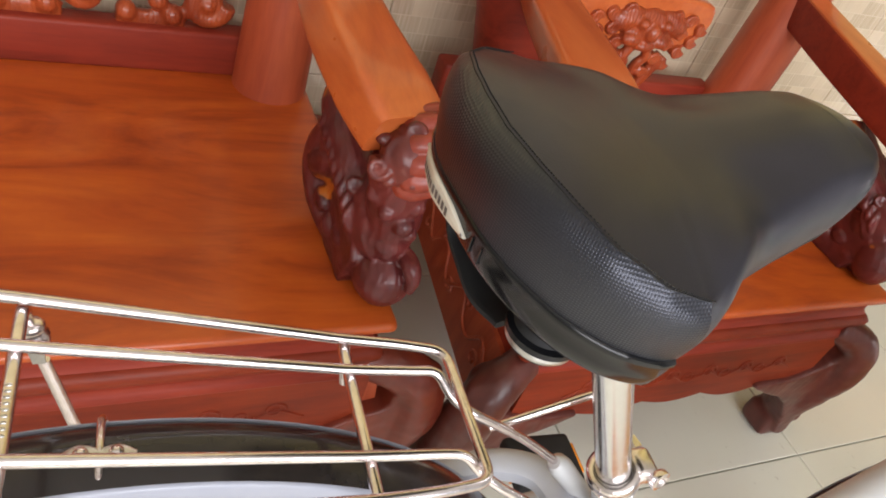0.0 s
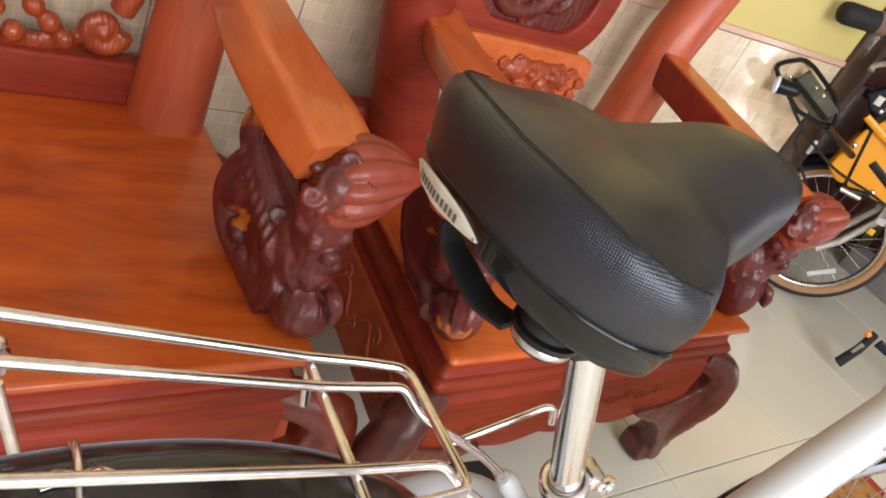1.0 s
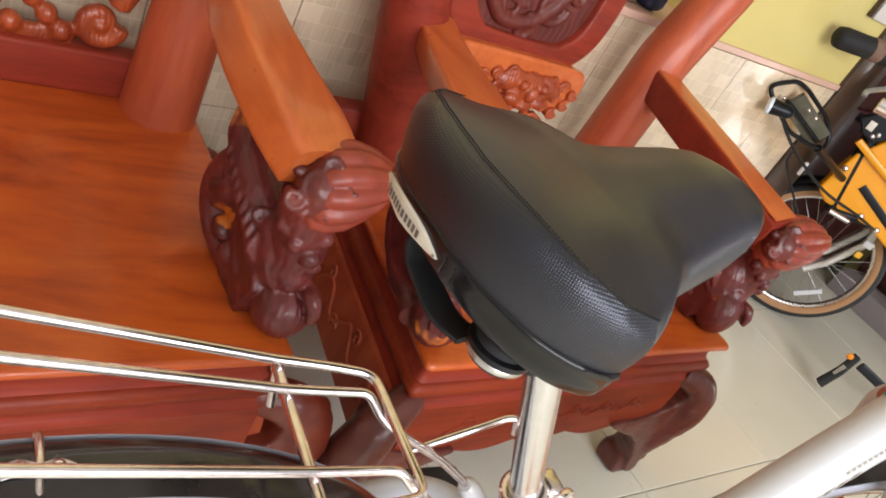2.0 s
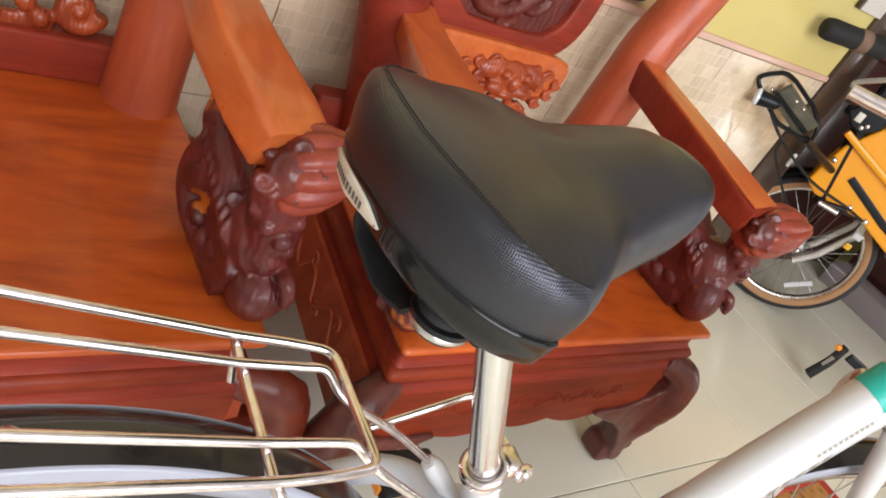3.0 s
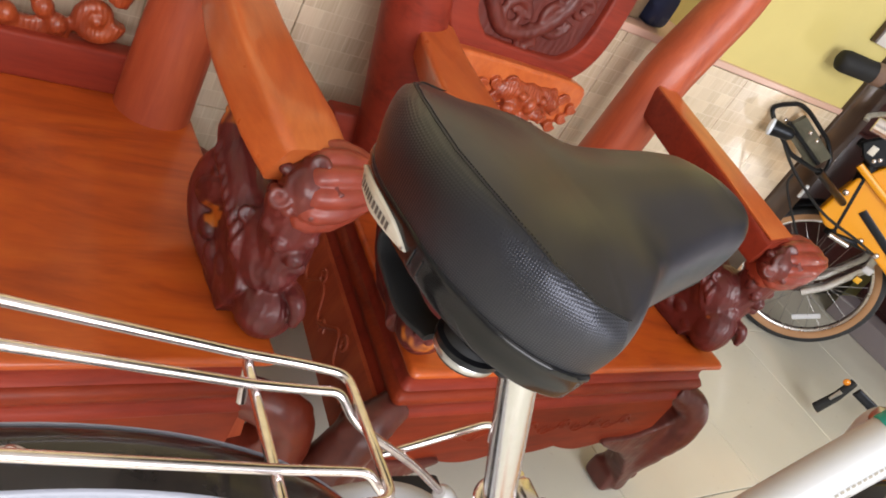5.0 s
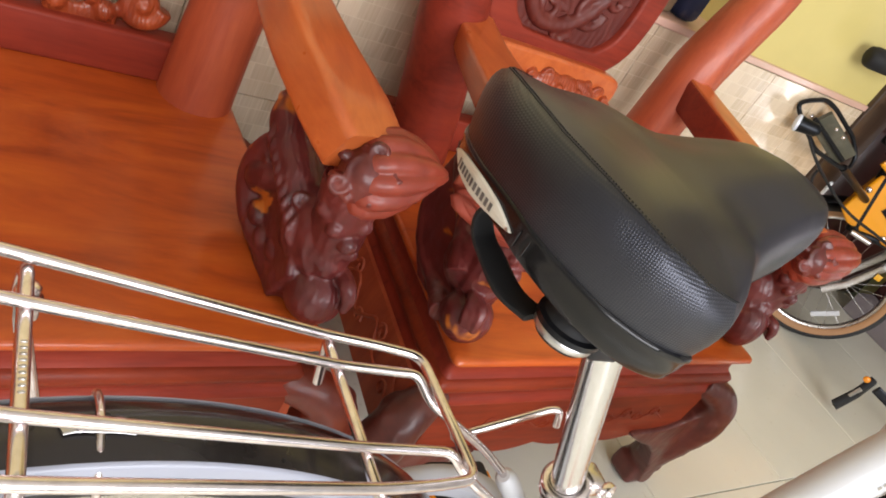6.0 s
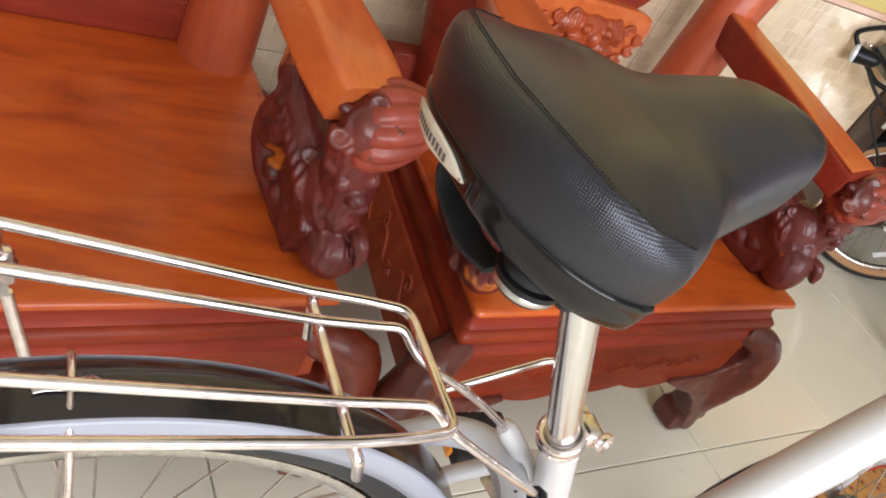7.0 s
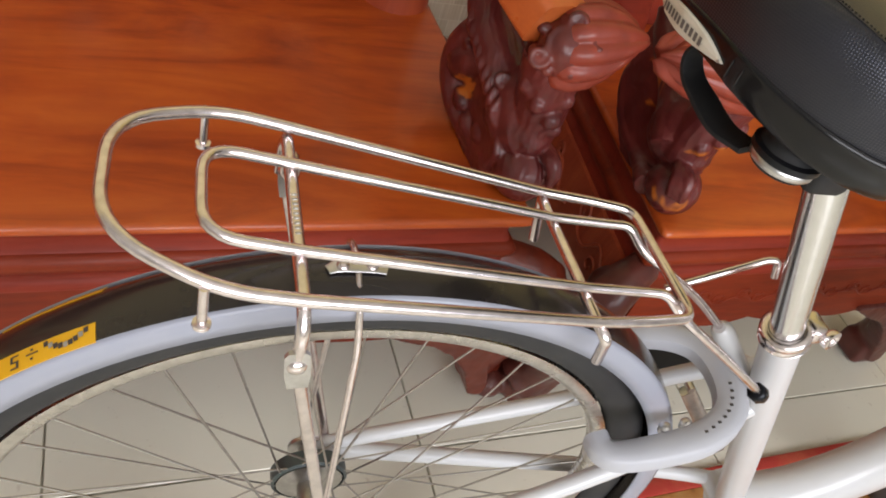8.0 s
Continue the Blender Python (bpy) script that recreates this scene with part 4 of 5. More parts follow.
for s in (1, -1):
    p = rk(-0.252, 0.0725 * s)
    pin = part("pin", lathe(B(), [(0.0028, 0), (0.0028, 0.027), (0.005, 0.0275), (0.0052, 0.030), (0.004, 0.031)], between(p, p + Vector((0, 0, -1))), 12), CHROME, rack)
    # flat-ended stay from the crossbar to the axle
    top = Vector((-0.2 if s < 0 else -0.197, 0.080 * s, 0.700))
    low = Vector((-0.122 if s < 0 else -0.112, 0.070 * s, 0.345))
    stay = part("stay", bar(B(), [top + (low - top) * f for f in (0.06, 0.3, 0.7, 1.0)], [0.0042, 0.0044, 0.0044, 0.0044], [0.0032], 2.2, 12, (1, 0, 0)), CHROME, rack)
    d = (low - top).normalized()
    tab = B()
    slab(tab, [(x * (0.8 if s < 0 else 0.5), z * 0.85) for x, z in ((-0.009, 0.016), (-0.006, 0.020), (0.006, 0.020), (0.009, 0.016), (0.0095, -0.006), (0.0075, -0.020), (-0.0075, -0.020), (-0.0095, -0.006))], 0.0028, Matrix.Translation(top + d * 0.004 + Vector((0, -0.0014, 0))) @ pose(0, 0, 0, 90, -7, 0))
    part("stay_tab", tab, STEEL, stay, flat=True)
    if s > 0:
        part("knob", lathe(B(), [(0.003, 0.0), (0.0060, 0.001), (0.0076, 0.004), (0.0066, 0.0065), (0.0066, 0.009), (0.0080, 0.0115), (0.0080, 0.015), (0.0068, 0.018), (0.0056, 0.0225), (0.0042, 0.027)], between(top + Vector((0, -0.004, 0.020)), low), 22), CHROME, stay, "turned chrome knob on the stay")
    part("bolt", lathe(B(), [(0.0062, 0), (0.0062, 0.002), (0.0050, 0.004), (0.002, 0.0052)], between(top + Vector((0, 0.0015 * s, 0)), top + Vector((0, s, 0))), 16), CHROME, stay)

# fender stay with its two-bolt bracket
fs = part("fender_stay", tube(B(), corner_path([(-0.138, -0.064, 0.345), (-0.151, -0.040, 0.655), (-0.155, -0.028, 0.693), (-0.155, 0.002, 0.7010), (-0.155, 0.026, 0.692), (-0.150, 0.032, 0.655), (-0.138, 0.064, 0.345)], 0.014, 5), 0.0026, 10), CHROME, bike, "thin chrome fender stay")
br = part("bracket", bar(B(), bez([(-0.175, -0.009, 0.6980), (-0.166, -0.006, 0.6994), (-0.155, -0.008, 0.7000), (-0.145, -0.007, 0.7002), (-0.136, -0.010, 0.6998)], 4), [0.004, 0.0058, 0.0042, 0.0058, 0.004], [0.0011], 2.5, 18, (0, 1, 0)), STEEL, fs)
for x in (-0.165, -0.146):
    part("screw", lathe(B(), [(0.0046, 0), (0.0046, 0.0012), (0.0036, 0.0030), (0.0012, 0.0040)], pose(x, -0.007, 0.6998), 18), CHROME, br)
    part("slot", box(B(), x - 0.0024, x + 0.0024, -0.0074, -0.0066, 0.7027, 0.7037), INK, br)

# saddle, turned a little on its post
SADDLE = pose(0.13, 0, 0, 0, 0, 7) @ Matrix.Translation((0, 0.022, 0))
RIMLINE = ((-0.1155, 0.0, 0.8905), (-0.1140, 0.026, 0.889), (-0.1070, 0.050, 0.886), (-0.0930, 0.076, 0.882), (-0.0730, 0.096, 0.879), (-0.0530, 0.1060, 0.877), (-0.0370, 0.1065, 0.875))
SEAMLINE = ((-0.105, 0.0, 0.9375), (-0.102, 0.030, 0.9370), (-0.0965, 0.055, 0.935), (-0.0865, 0.081, 0.930), (-0.0660, 0.1005, 0.921), (-0.0410, 0.1070, 0.9145))
XE = -0.037                                  # where the woven side panel ends
half = [(x, h) for x, h, z in RIMLINE] + [(-0.018, 0.0985), (0.004, 0.0840), (0.038, 0.066), (0.078, 0.0540), (0.106, 0.0480), (0.129, 0.0435), (0.147, 0.0325), (0.157, 0.0165), (0.1590, 0.0)]
ring0 = [Vector((x, -h, 0)) for x, h in half] + [Vector((x, h, 0)) for x, h in half[-2:0:-1]]
ring0 = bez(ring0, 6, True)
nn = len(ring0)

def along(x, table):
    return float(np.interp(x, [a for a, _ in table], [b for _, b in table]))

Z_SPINE = ((-0.119, 0.938), (-0.09, 0.941), (-0.05, 0.9385), (-0.01, 0.935), (0.03, 0.937), (0.07, 0.9425), (0.105, 0.9490), (0.13, 0.9505), (0.155, 0.9455))
Z_EDGE = [(x, z) for x, h, z in RIMLINE] + [(0.0, 0.872), (0.04, 0.874), (0.1, 0.887), (0.158, 0.907)]
NS, NT = 9, 8

def lengths(line):
    """Share of the way along a line of (x, half width, height)."""
    d = [0.0]
    for a, b in zip(line, line[1:]):
        d.append(d[-1] + math.hypot(b[0] - a[0], b[1] - a[1]))
    return [v / d[-1] for v in d]

RS, SS = lengths(RIMLINE), lengths(SEAMLINE)

def anchor(p):
    return Vector((-0.01 + (p.x + 0.01) * 0.5 if p.x < -0.01 else min(p.x, 0.128), 0, 0))

def top_z(q):
    z = along(q.x, Z_SPINE)
    z -= 0.013 * min(1.0, abs(q.y) / 0.05) ** 2 * max(0.0, min(1.0, (q.x + 0.02) / 0.06))
    return z - 0.003 * math.exp(-((q.x + 0.03) / 0.05) ** 2) * (1 - min(1, abs(q.y) / 0.06) ** 2) ** 2

def seam_at(p):
    """The point of the stitch line above the outline point p."""
    if p.x <= XE:
        near = min(range(len(RS) * 40 - 39), key=lambda k: (np.interp(k / 40, range(len(RS)), [a[0] for a in RIMLINE]) - p.x) ** 2 + (np.interp(k / 40, range(len(RS)), [a[1] for a in RIMLINE]) - abs(p.y)) ** 2)
        f = float(np.interp(near / 40, range(len(RS)), RS))
        x, h, z = (float(np.interp(f, SS, [a[n] for a in SEAMLINE])) for n in range(3))
        return Vector((x, math.copysign(h, p.y) if abs(p.y) > 1e-6 else 0.0, z))
    ks = along(p.x, ((XE, 0.985), (0.02, 0.80), (0.16, 0.70)))
    S = anchor(p)
    q = S + (p - S) * ks
    w = min(1.0, (p.x - XE) / 0.05)
    return Vector((q.x, q.y, 0.9145 + (top_z(q) - 0.9145) * w * w * (3 - 2 * w)))

def level(p, i):
    """Point of the padded cover for outline point p: i counts from the rim over the stitch line to the spine."""
    S = anchor(p)
    Q = seam_at(p)
    ze = along(p.x, Z_EDGE)
    if i <= NS:
        f = i / NS
        out = (p - S).normalized() * 0.0075 * math.sin(f * math.pi) * (1 - 0.35 * f)
        q = p.lerp(Vector((Q.x, Q.y, 0)), f ** 1.7) + out
        z = ze + (Q.z - ze) * math.sin(f * math.pi / 2) ** 0.92
    else:
        f = (i - NS) / NT
        q = S + (Vector((Q.x, Q.y, 0)) - S) * (1 - f)
        z = Q.z + (top_z(q) - Q.z) * (1 - (1 - f) ** 2.6)
    return SADDLE @ Vector((q.x, q.y, z))

grid = [[level(p, i) for p in ring0] for i in range(NS + NT)]
# soften the padding
for turn in range(10):
    was = [[v.z for v in row] for row in grid]
    for i in range(NS - 1, len(grid)):
        for j in range(nn):
            above = was[i + 1][j] if i + 1 < len(grid) else was[i][(nn - j) % nn]
            grid[i][j].z = 0.4 * was[i][j] + 0.15 * (was[i - 1][j] + above + was[i][j - 1] + was[i][(j + 1) % nn])
cover, side = B(), B()
for bm, woven in ((cover, False), (side, True)):
    verts = {}
    def vert(i, j):
        if (i, j % nn) not in verts:
            verts[(i, j % nn)] = bm.verts.new(grid[i][j % nn])
        return verts[(i, j % nn)]
    for i in range(NS + NT - 1):
        for j in range(nn):
            mid = (ring0[j].x + ring0[(j + 1) % nn].x) / 2
            if (i < NS and mid < XE) == woven:
                bm.faces.new((vert(i, j), vert(i, j + 1), vert(i + 1, j + 1), vert(i + 1, j)))
    if not woven:
        spine = [vert(NS + NT - 1, j) for j in range(nn)]
        for j in range(1, nn // 2):
            q = [spine[j - 1], spine[j], spine[(nn - j) % nn], spine[(nn - j + 1) % nn]]
            q = [v for n, v in enumerate(q) if v not in q[:n]]
            if len(q) > 2:
                bm.faces.new(q)
saddle = part("saddle", cover, LEATHER, bike, "padded black saddle with smooth top")
saddle.modifiers.clear()
saddle.modifiers.new("round", "SUBSURF").levels = 1
saddle.modifiers["round"].render_levels = 1
sp = part("side_panel", side, WEAVE, saddle, "black woven-texture side panel")
sp.modifiers.clear()
keep = [j for j in range(nn) if ring0[j].x < XE + 0.0005]
keep.sort(key=lambda j: (j + nn // 2) % nn)
stitch = [grid[NS][j] for j in keep]
part("seam", tube(B(), bez(stitch, 3), 0.0004, 6), BLACKMAT, saddle)
fine = bez(stitch, 8)
bm = B()
for k in range(0, len(fine) - 3, 4):
    tube(bm, [fine[k] + Vector((0.0022, 0, 0.0006)), fine[k + 2] + Vector((0.0022, 0, 0.0006))], 0.00045, 5)
tagged(part("stitching", bm, BLACKMAT, saddle), kind="stuff")
# glossy rim under the back of the cover
def rim_at(p, k, z):
    S = anchor(p)
    q = S + (p - S) * k
    return SADDLE @ Vector((q.x, q.y, z))
bm = B()
rings = []
for n, j in enumerate(keep):
    p = ring0[j]
    ze = along(p.x, Z_EDGE)
    e = min(n, len(keep) - 1 - n)
    end = (0.55, 0.8, 0.94)[e] if e < 3 else 1.0
    drop = along(p.y, ((-0.10, 0.0215), (-0.05, 0.0190), (0.0, 0.0175), (0.10, 0.0165))) * end
    rings.append([rim_at(p, k, z) for k, z in ((1.00, ze + 0.003), (1.024, ze + 0.0015), (1.028, ze - 0.001), (1.014, ze - 0.003), (1.008, ze - drop * 0.5), (0.990, ze - drop * 0.86), (0.965, ze - drop), (0.94, ze - drop * 0.97), (0.92, ze + 0.003))])
loft(bm, rings)
rim = part("rim", bm, RIMPL, saddle, "glossy black plastic saddle rim with scratches")
bm = B()
rings = [[rim_at(p, k, along(p.x, Z_EDGE) + dz) for p in ring0] for k, dz in ((1.0, 0.001), (0.97, -0.006), (0.88, -0.010), (0.5, -0.012))]
loft(bm, rings)
part("base", bm, BLACKMAT, saddle)
# ivory oval nameplate on the rim at the back
def rim_face(y, f, out=0.0):
    """On the outer face of the rim at the back, f from its top (0) to its bottom (1)."""
    x = along(abs(y), [(h, xx) for xx, h, z in RIMLINE[:6]])
    ze = along(x, Z_EDGE)
    S = anchor(Vector((x, y, 0)))
    k = 1.014 - 0.018 * f
    q = S + (Vector((x, y, 0)) - S) * k
    return SADDLE @ Vector((q.x - out, q.y, ze - 0.002 - 0.0150 * f))
bm = B()
rings = []
for k in range(25):
    w = math.sin(math.pi * k / 24) ** 0.75 * 0.49 + 0.004
    y = 0.073 - 0.091 * k / 24
    rings.append([rim_face(y, 0.52 + w * a, o) for a, o in ((-1, -0.002), (-1, 0.0012), (-0.85, 0.0022), (0, 0.0026), (0.85, 0.0022), (1, 0.0012), (1, -0.002))])
loft(bm, rings)
plate = part("nameplate", bm, PLATE, saddle, "ivory oval nameplate with dark print", flat=True)
for k in range(11):
    y = 0.0535 - 0.0049 * k
    tall = 0.34 if k else 0.42
    bm = B()
    bm.faces.new([bm.verts.new(v) for v in (rim_face(y, 0.54 - tall * 0.5, 0.0030), rim_face(y - 0.0030, 0.54 - tall * 0.5, 0.0030), rim_face(y - 0.0034, 0.54 + tall * 0.5, 0.0030), rim_face(y - 0.0004, 0.54 + tall * 0.5, 0.0030))])
    part("print", bm, GREYINK, plate, flat=True)
for y in (0.0700, -0.0155):
    q = rim_face(y, 0.52, 0.002)
    part("pin", lathe(B(), [(0.0011, 0), (0.0011, 0.0008), (0.0004, 0.0011)], between(q, q + Vector((-1, 0, 0.1))), 10), STEEL, plate)
# clip marks moulded on the rim beside the nameplate
for y in (-0.0230, -0.0310):
    part("clip", tube(B(), [rim_face(y, f, 0.0008) for f in (0.10, 0.45, 0.80)], 0.0006, 6), RIMPL, saddle)
# suspension barrel under the near corner, the moulded cover over it and the flat strap from the far side
bar_m = between((0.0585, -0.0465, 0.8415), (0.0585, -0.0455, 0.903))
barrel = part("spring_barrel", lathe(B(), [(0.0101, 0.0), (0.0172, 0.0), (0.0186, 0.002), (0.0190, 0.0115), (0.0178, 0.0130), (0.0160, 0.0150), (0.0153, 0.0175), (0.0166, 0.0205), (0.0168, 0.0230), (0.0155, 0.0255), (0.0156, 0.0285), (0.0173, 0.0315), (0.0175, 0.034), (0.0161, 0.037), (0.0165, 0.043)], bar_m, 36), BLACKMAT, saddle, "ribbed black rubber suspension barrel")
part("ring", lathe(B(), [(0.0188, 0.0022), (0.0195, 0.0028), (0.0195, 0.0066), (0.0188, 0.0072)], bar_m, 36, True), STEEL, barrel, "pale steel ring")
part("lip", lathe(B(), [(0.0180, 0.0072), (0.0212, 0.0080), (0.0214, 0.0118), (0.0175, 0.0130)], bar_m, 36, True), BLACKPL, barrel)
bm = B()
tube(bm, [(0.066, -0.045, 0.859), (0.069, -0.044, 0.867), (0.072, -0.043, 0.874)], [0.0160, 0.0170, 0.018], 20)
tube(bm, bez([(0.060, -0.036, 0.868), (0.076, -0.054, 0.864), (0.088, -0.060, 0.863)], 5), [0.009, 0.010, 0.008], 16)
for x, y, z, r in ((0.086, -0.052, 0.861, 0.009), (0.066, -0.050, 0.862, 0.008)):
    ball(bm, (x, y, z), (r * 1.3, r * 1.1, r))
part("spring_cover", bm, RIMPL, saddle, "glossy black moulded cover over the spring", remesh=0.0022, smooth_steps=5, chip=0.002)
part("strap", bar(B(), bez([(0.040, 0.036, 0.868), (0.035, 0.040, 0.856), (0.038, 0.034, 0.844), (0.041, 0.018, 0.839), (0.043, -0.008, 0.836), (0.050, -0.030, 0.839)], 6), [0.007, 0.008, 0.010, 0.0115, 0.012, 0.012], [0.0022], 4.0, 16, (1, 0.25, 0)), BLACKMAT, saddle, "flat black strap under the saddle")
part("crossbar", tube(B(), [(0.052, -0.030, 0.864), (0.040, 0.000, 0.866), (0.036, 0.040, 0.866)], 0.004, 10), STEEL, saddle)
part("seat_clamp", box(B(), 0.100, 0.132, -0.042, -0.012, 0.815, 0.878, 0.006), BLACKMAT, saddle)

# seat post, collar and frame
PT, PB, BBP = Vector((0.1145, -0.0265, 0.845)), Vector((0.2135, -0.0265, 0.652)), Vector((0.408, -0.010, 0.272))
part("seat_post", tube(B(), [PT + (PB - PT) * f for f in (0, 0.5, 1.0)], 0.0137, 28), ALLOY, bike, "brushed alloy seat post")
cm = between(PB + (PT - PB).normalized() * -0.006, PT)
collar = part("seat_collar", lathe(B(), [(0.0142, 0.0), (0.0195, 0.0), (0.0212, 0.002), (0.0198, 0.004), (0.0198, 0.007), (0.0212, 0.009), (0.0212, 0.013), (0.0185, 0.0155), (0.0142, 0.0155)], cm, 36, True), CHROME, bike, "chrome seat collar with a clamp bolt")
part("ear", box(B(), 0.224, 0.243, -0.040, -0.014, 0.653, 0.671, 0.005, 3), CHROME, collar)
part("bolt", lathe(B(), [(0.0035, 0), (0.0078, 0.0), (0.0090, 0.002), (0.0090, 0.0065), (0.0062, 0.0072), (0.0052, 0.0052)], between((0.241, -0.038, 0.664), (0.247, -0.060, 0.668)), 24), CHROME, collar)
part("nut", lathe(B(), [(0.0065, 0), (0.0065, 0.010), (0.004, 0.0115)], between((0.235, -0.014, 0.664), (0.229, 0.01, 0.664)), 6), CHROME, collar)
ST = PB + (BBP - PB).normalized() * 0.004
part("seat_tube", tube(B(), [ST + (BBP - ST) * f for f in (0, 0.3, 1)], 0.0172, 28), WHITE, bike, "white painted seat tube")
part("bottom_bracket", lathe(B(), [(0.012, -0.036), (0.022, -0.035), (0.022, 0.035), (0.012, 0.036)], Matrix.Translation(BBP) @ SPIN, 24), WHITE, bike)
dt = bez([(0.415, 0, 0.255), (0.47, 0, 0.252), (0.535, 0, 0.270), (0.608, 0, 0.330), (0.698, 0, 0.482), (0.778, 0, 0.605), (0.851, 0, 0.706), (0.905, 0, 0.773)], 6)
# deep main tube with a crease along its side
bm = B()
rings = []
for i, (p, (t, s, u)) in enumerate(zip(dt, frames(dt))):
    f = i / (len(dt) - 1)
    hh = 0.033 + 0.016 * f
    near = [(0.50, 0.91), (0.80, 0.68), (0.89, 0.51), (0.81, 0.43), (0.87, 0.35), (0.98, 0.10), (1.0, -0.25), (0.90, -0.62), (0.55, -0.93)]
    prof = [(0.0, 1.0)] + near + [(0.0, -1.0)] + [(-a, b) for a, b in reversed(near)]
    rings.append([p + s * a * 0.031 + u * b * hh for a, b in prof])
loft(bm, rings)
mt = part("main_tube", bm, WHITE, bike, "deep white main tube with a creased side")
mt.modifiers["edges"].split_angle = radians(60)

def on_tube(f, b, out=1.0):
    """A point on the near side of the main tube: f along it, b from the crease to the top."""
    i = min(int(f * (len(dt) - 1)), len(dt) - 2)
    g = f * (len(dt) - 1) - i
    p = dt[i].lerp(dt[i + 1], g)
    t, s, u = frames(dt)[i]
    if s.y > 0:
        s = -s
    hh = 0.033 + 0.016 * f
    w = float(np.interp(b, [-1, -0.93, -0.62, -0.25, 0.10, 0.35, 0.43, 0.51, 0.68, 0.91, 1.0], [0, 0.55, 0.90, 1.0, 0.98, 0.87, 0.81, 0.89, 0.80, 0.50, 0.0]))
    return p + s * (w * 0.031 + out * 0.0006) + u * b * (hh + 0.0006 * out)

def print_bar(bm, f0, f1, b0, b1):
    vs = [bm.verts.new(on_tube(f, b, 1.2)) for f, b in ((f0, b0), (f1, b0), (f1, b1), (f0, b1))]
    bm.faces.new(vs)
bm = B()
for k in range(11):
    print_bar(bm, 0.722 + 0.0085 * k, 0.7275 + 0.0085 * k, 0.33, 0.21)
part("print", bm, GREYPRINT, mt, flat=True)
bm = B()
for k in range(5):
    print_bar(bm, 0.640 + 0.021 * k, 0.653 + 0.021 * k, -0.20, -0.42)
    print_bar(bm, 0.643 + 0.021 * k, 0.659 + 0.021 * k, -0.10, -0.16)
part("print", bm, GREYPRINT, mt, flat=True)
# teal tape round the tube's upper half
bm = B()
rings = []
for f in np.linspace(0.830, 0.885, 6):
    ring = [on_tube(f, b, 1.4) for b in (0.51, 0.60, 0.68, 0.80, 0.91, 0.96, 1.0)]
    i = min(int(f * (len(dt) - 1)), len(dt) - 2)
    far = [Vector((q.x, -q.y, q.z)) for q in reversed(ring[:-1])]
    rings.append(ring + far)
vs = [[bm.verts.new(p) for p in r] for r in rings]
for i in range(len(vs) - 1):
    for j in range(len(vs[0]) - 1):
        bm.faces.new((vs[i][j], vs[i][j + 1], vs[i + 1][j + 1], vs[i + 1][j]))
part("tape", bm, TEAL, mt, "teal tape round the main tube")
turned = [front_wheel, ff] + list(front_wheel.children_recursive) + list(ff.children)
part("head_tube", tube(B(), [(0.925, 0, 0.70), (0.893, 0, 0.80), (0.87, 0, 0.88)], 0.0195, 24), WHITE, bike)
for s in (-1, 1):
    fk = bez([(0.918, 0.012 * s, 0.700), (0.902, 0.043 * s, 0.672), (0.928, 0.052 * s, 0.61), (0.995, 0.056 * s, 0.48), (FC.x, 0.060 * s, FC.z)], 6)
    turned.append(part("fork_leg", tube(B(), fk, [0.0160, 0.0175, 0.017, 0.013, 0.009], 16), WHITE, bike))
    ss = [(0.282, 0.012 * s, 0.545), (0.25, 0.026 * s, 0.525), (0.10, 0.045 * s, 0.435), (RC.x, 0.062 * s, RC.z)]
    part("seat_stay", tube(B(), bez(ss, 6), [0.0095, 0.0095, 0.009, 0.008], 14), WHITE, bike)
    cs = [(0.41, 0.02 * s, 0.272), (0.30, 0.042 * s, 0.272), (0.10, 0.055 * s, 0.295), (RC.x, 0.064 * s, RC.z - 0.004)]
    part("chain_stay", tube(B(), bez(cs, 6), 0.0095, 14), WHITE, bike)
    part("dropout", lathe(B(), [(0.004, -0.002), (0.019, -0.002), (0.019, 0.002), (0.004, 0.002)], Matrix.Translation((RC.x, 0.062 * s, RC.z)) @ SPIN, 20, True), STEEL, bike)
turned.append(part("fork_crown", box(B(), 0.880, 0.945, -0.052, 0.052, 0.664, 0.694, 0.010, 3), STEEL, bike, "silver fork crown"))
STEER = Matrix.Translation((0.925, 0, 0.70)) @ Matrix.Rotation(radians(-12), 4, Vector((-0.29, 0, 0.957))) @ Matrix.Translation((-0.925, 0, -0.70))
for ob in turned:
    ob.data.transform(STEER)
part("handlebar", tube(B(), bez([Vector(q) for q in [(0.80, -0.29, 0.98), (0.86, -0.20, 0.985), (0.90, -0.08, 0.97), (0.885, 0, 0.955), (0.90, 0.08, 0.97), (0.86, 0.20, 0.985), (0.80, 0.29, 0.98)]], 6), 0.011, 14), CHROME, bike)
part("stem", tube(B(), [(0.872, 0, 0.87), (0.857, 0, 0.935), (0.885, 0, 0.955)], 0.0115, 14), CHROME, bike)
# white sleeve that holds the far carrier arm, black cap on the near one
part("sleeve", tube(B(), [(0.195, 0.0125, 0.609), (0.199, 0.0125, 0.606), (0.206, 0.0120, 0.5995), (0.232, 0.006, 0.572), (0.250, -0.004, 0.552)], [0.006, 0.0095, 0.0105, 0.0095, 0.009], 16), WHITE, bike)
cap = part("bolt_cap", lathe(B(), [(0.006, 0), (0.0085, 0.002), (0.0088, 0.010), (0.0068, 0.012), (0.0055, 0.018), (0.003, 0.020)], between((0.203, -0.050, 0.603), (0.228, -0.0505, 0.584)), 8), BLACKPL, bike, "black bolt cap")
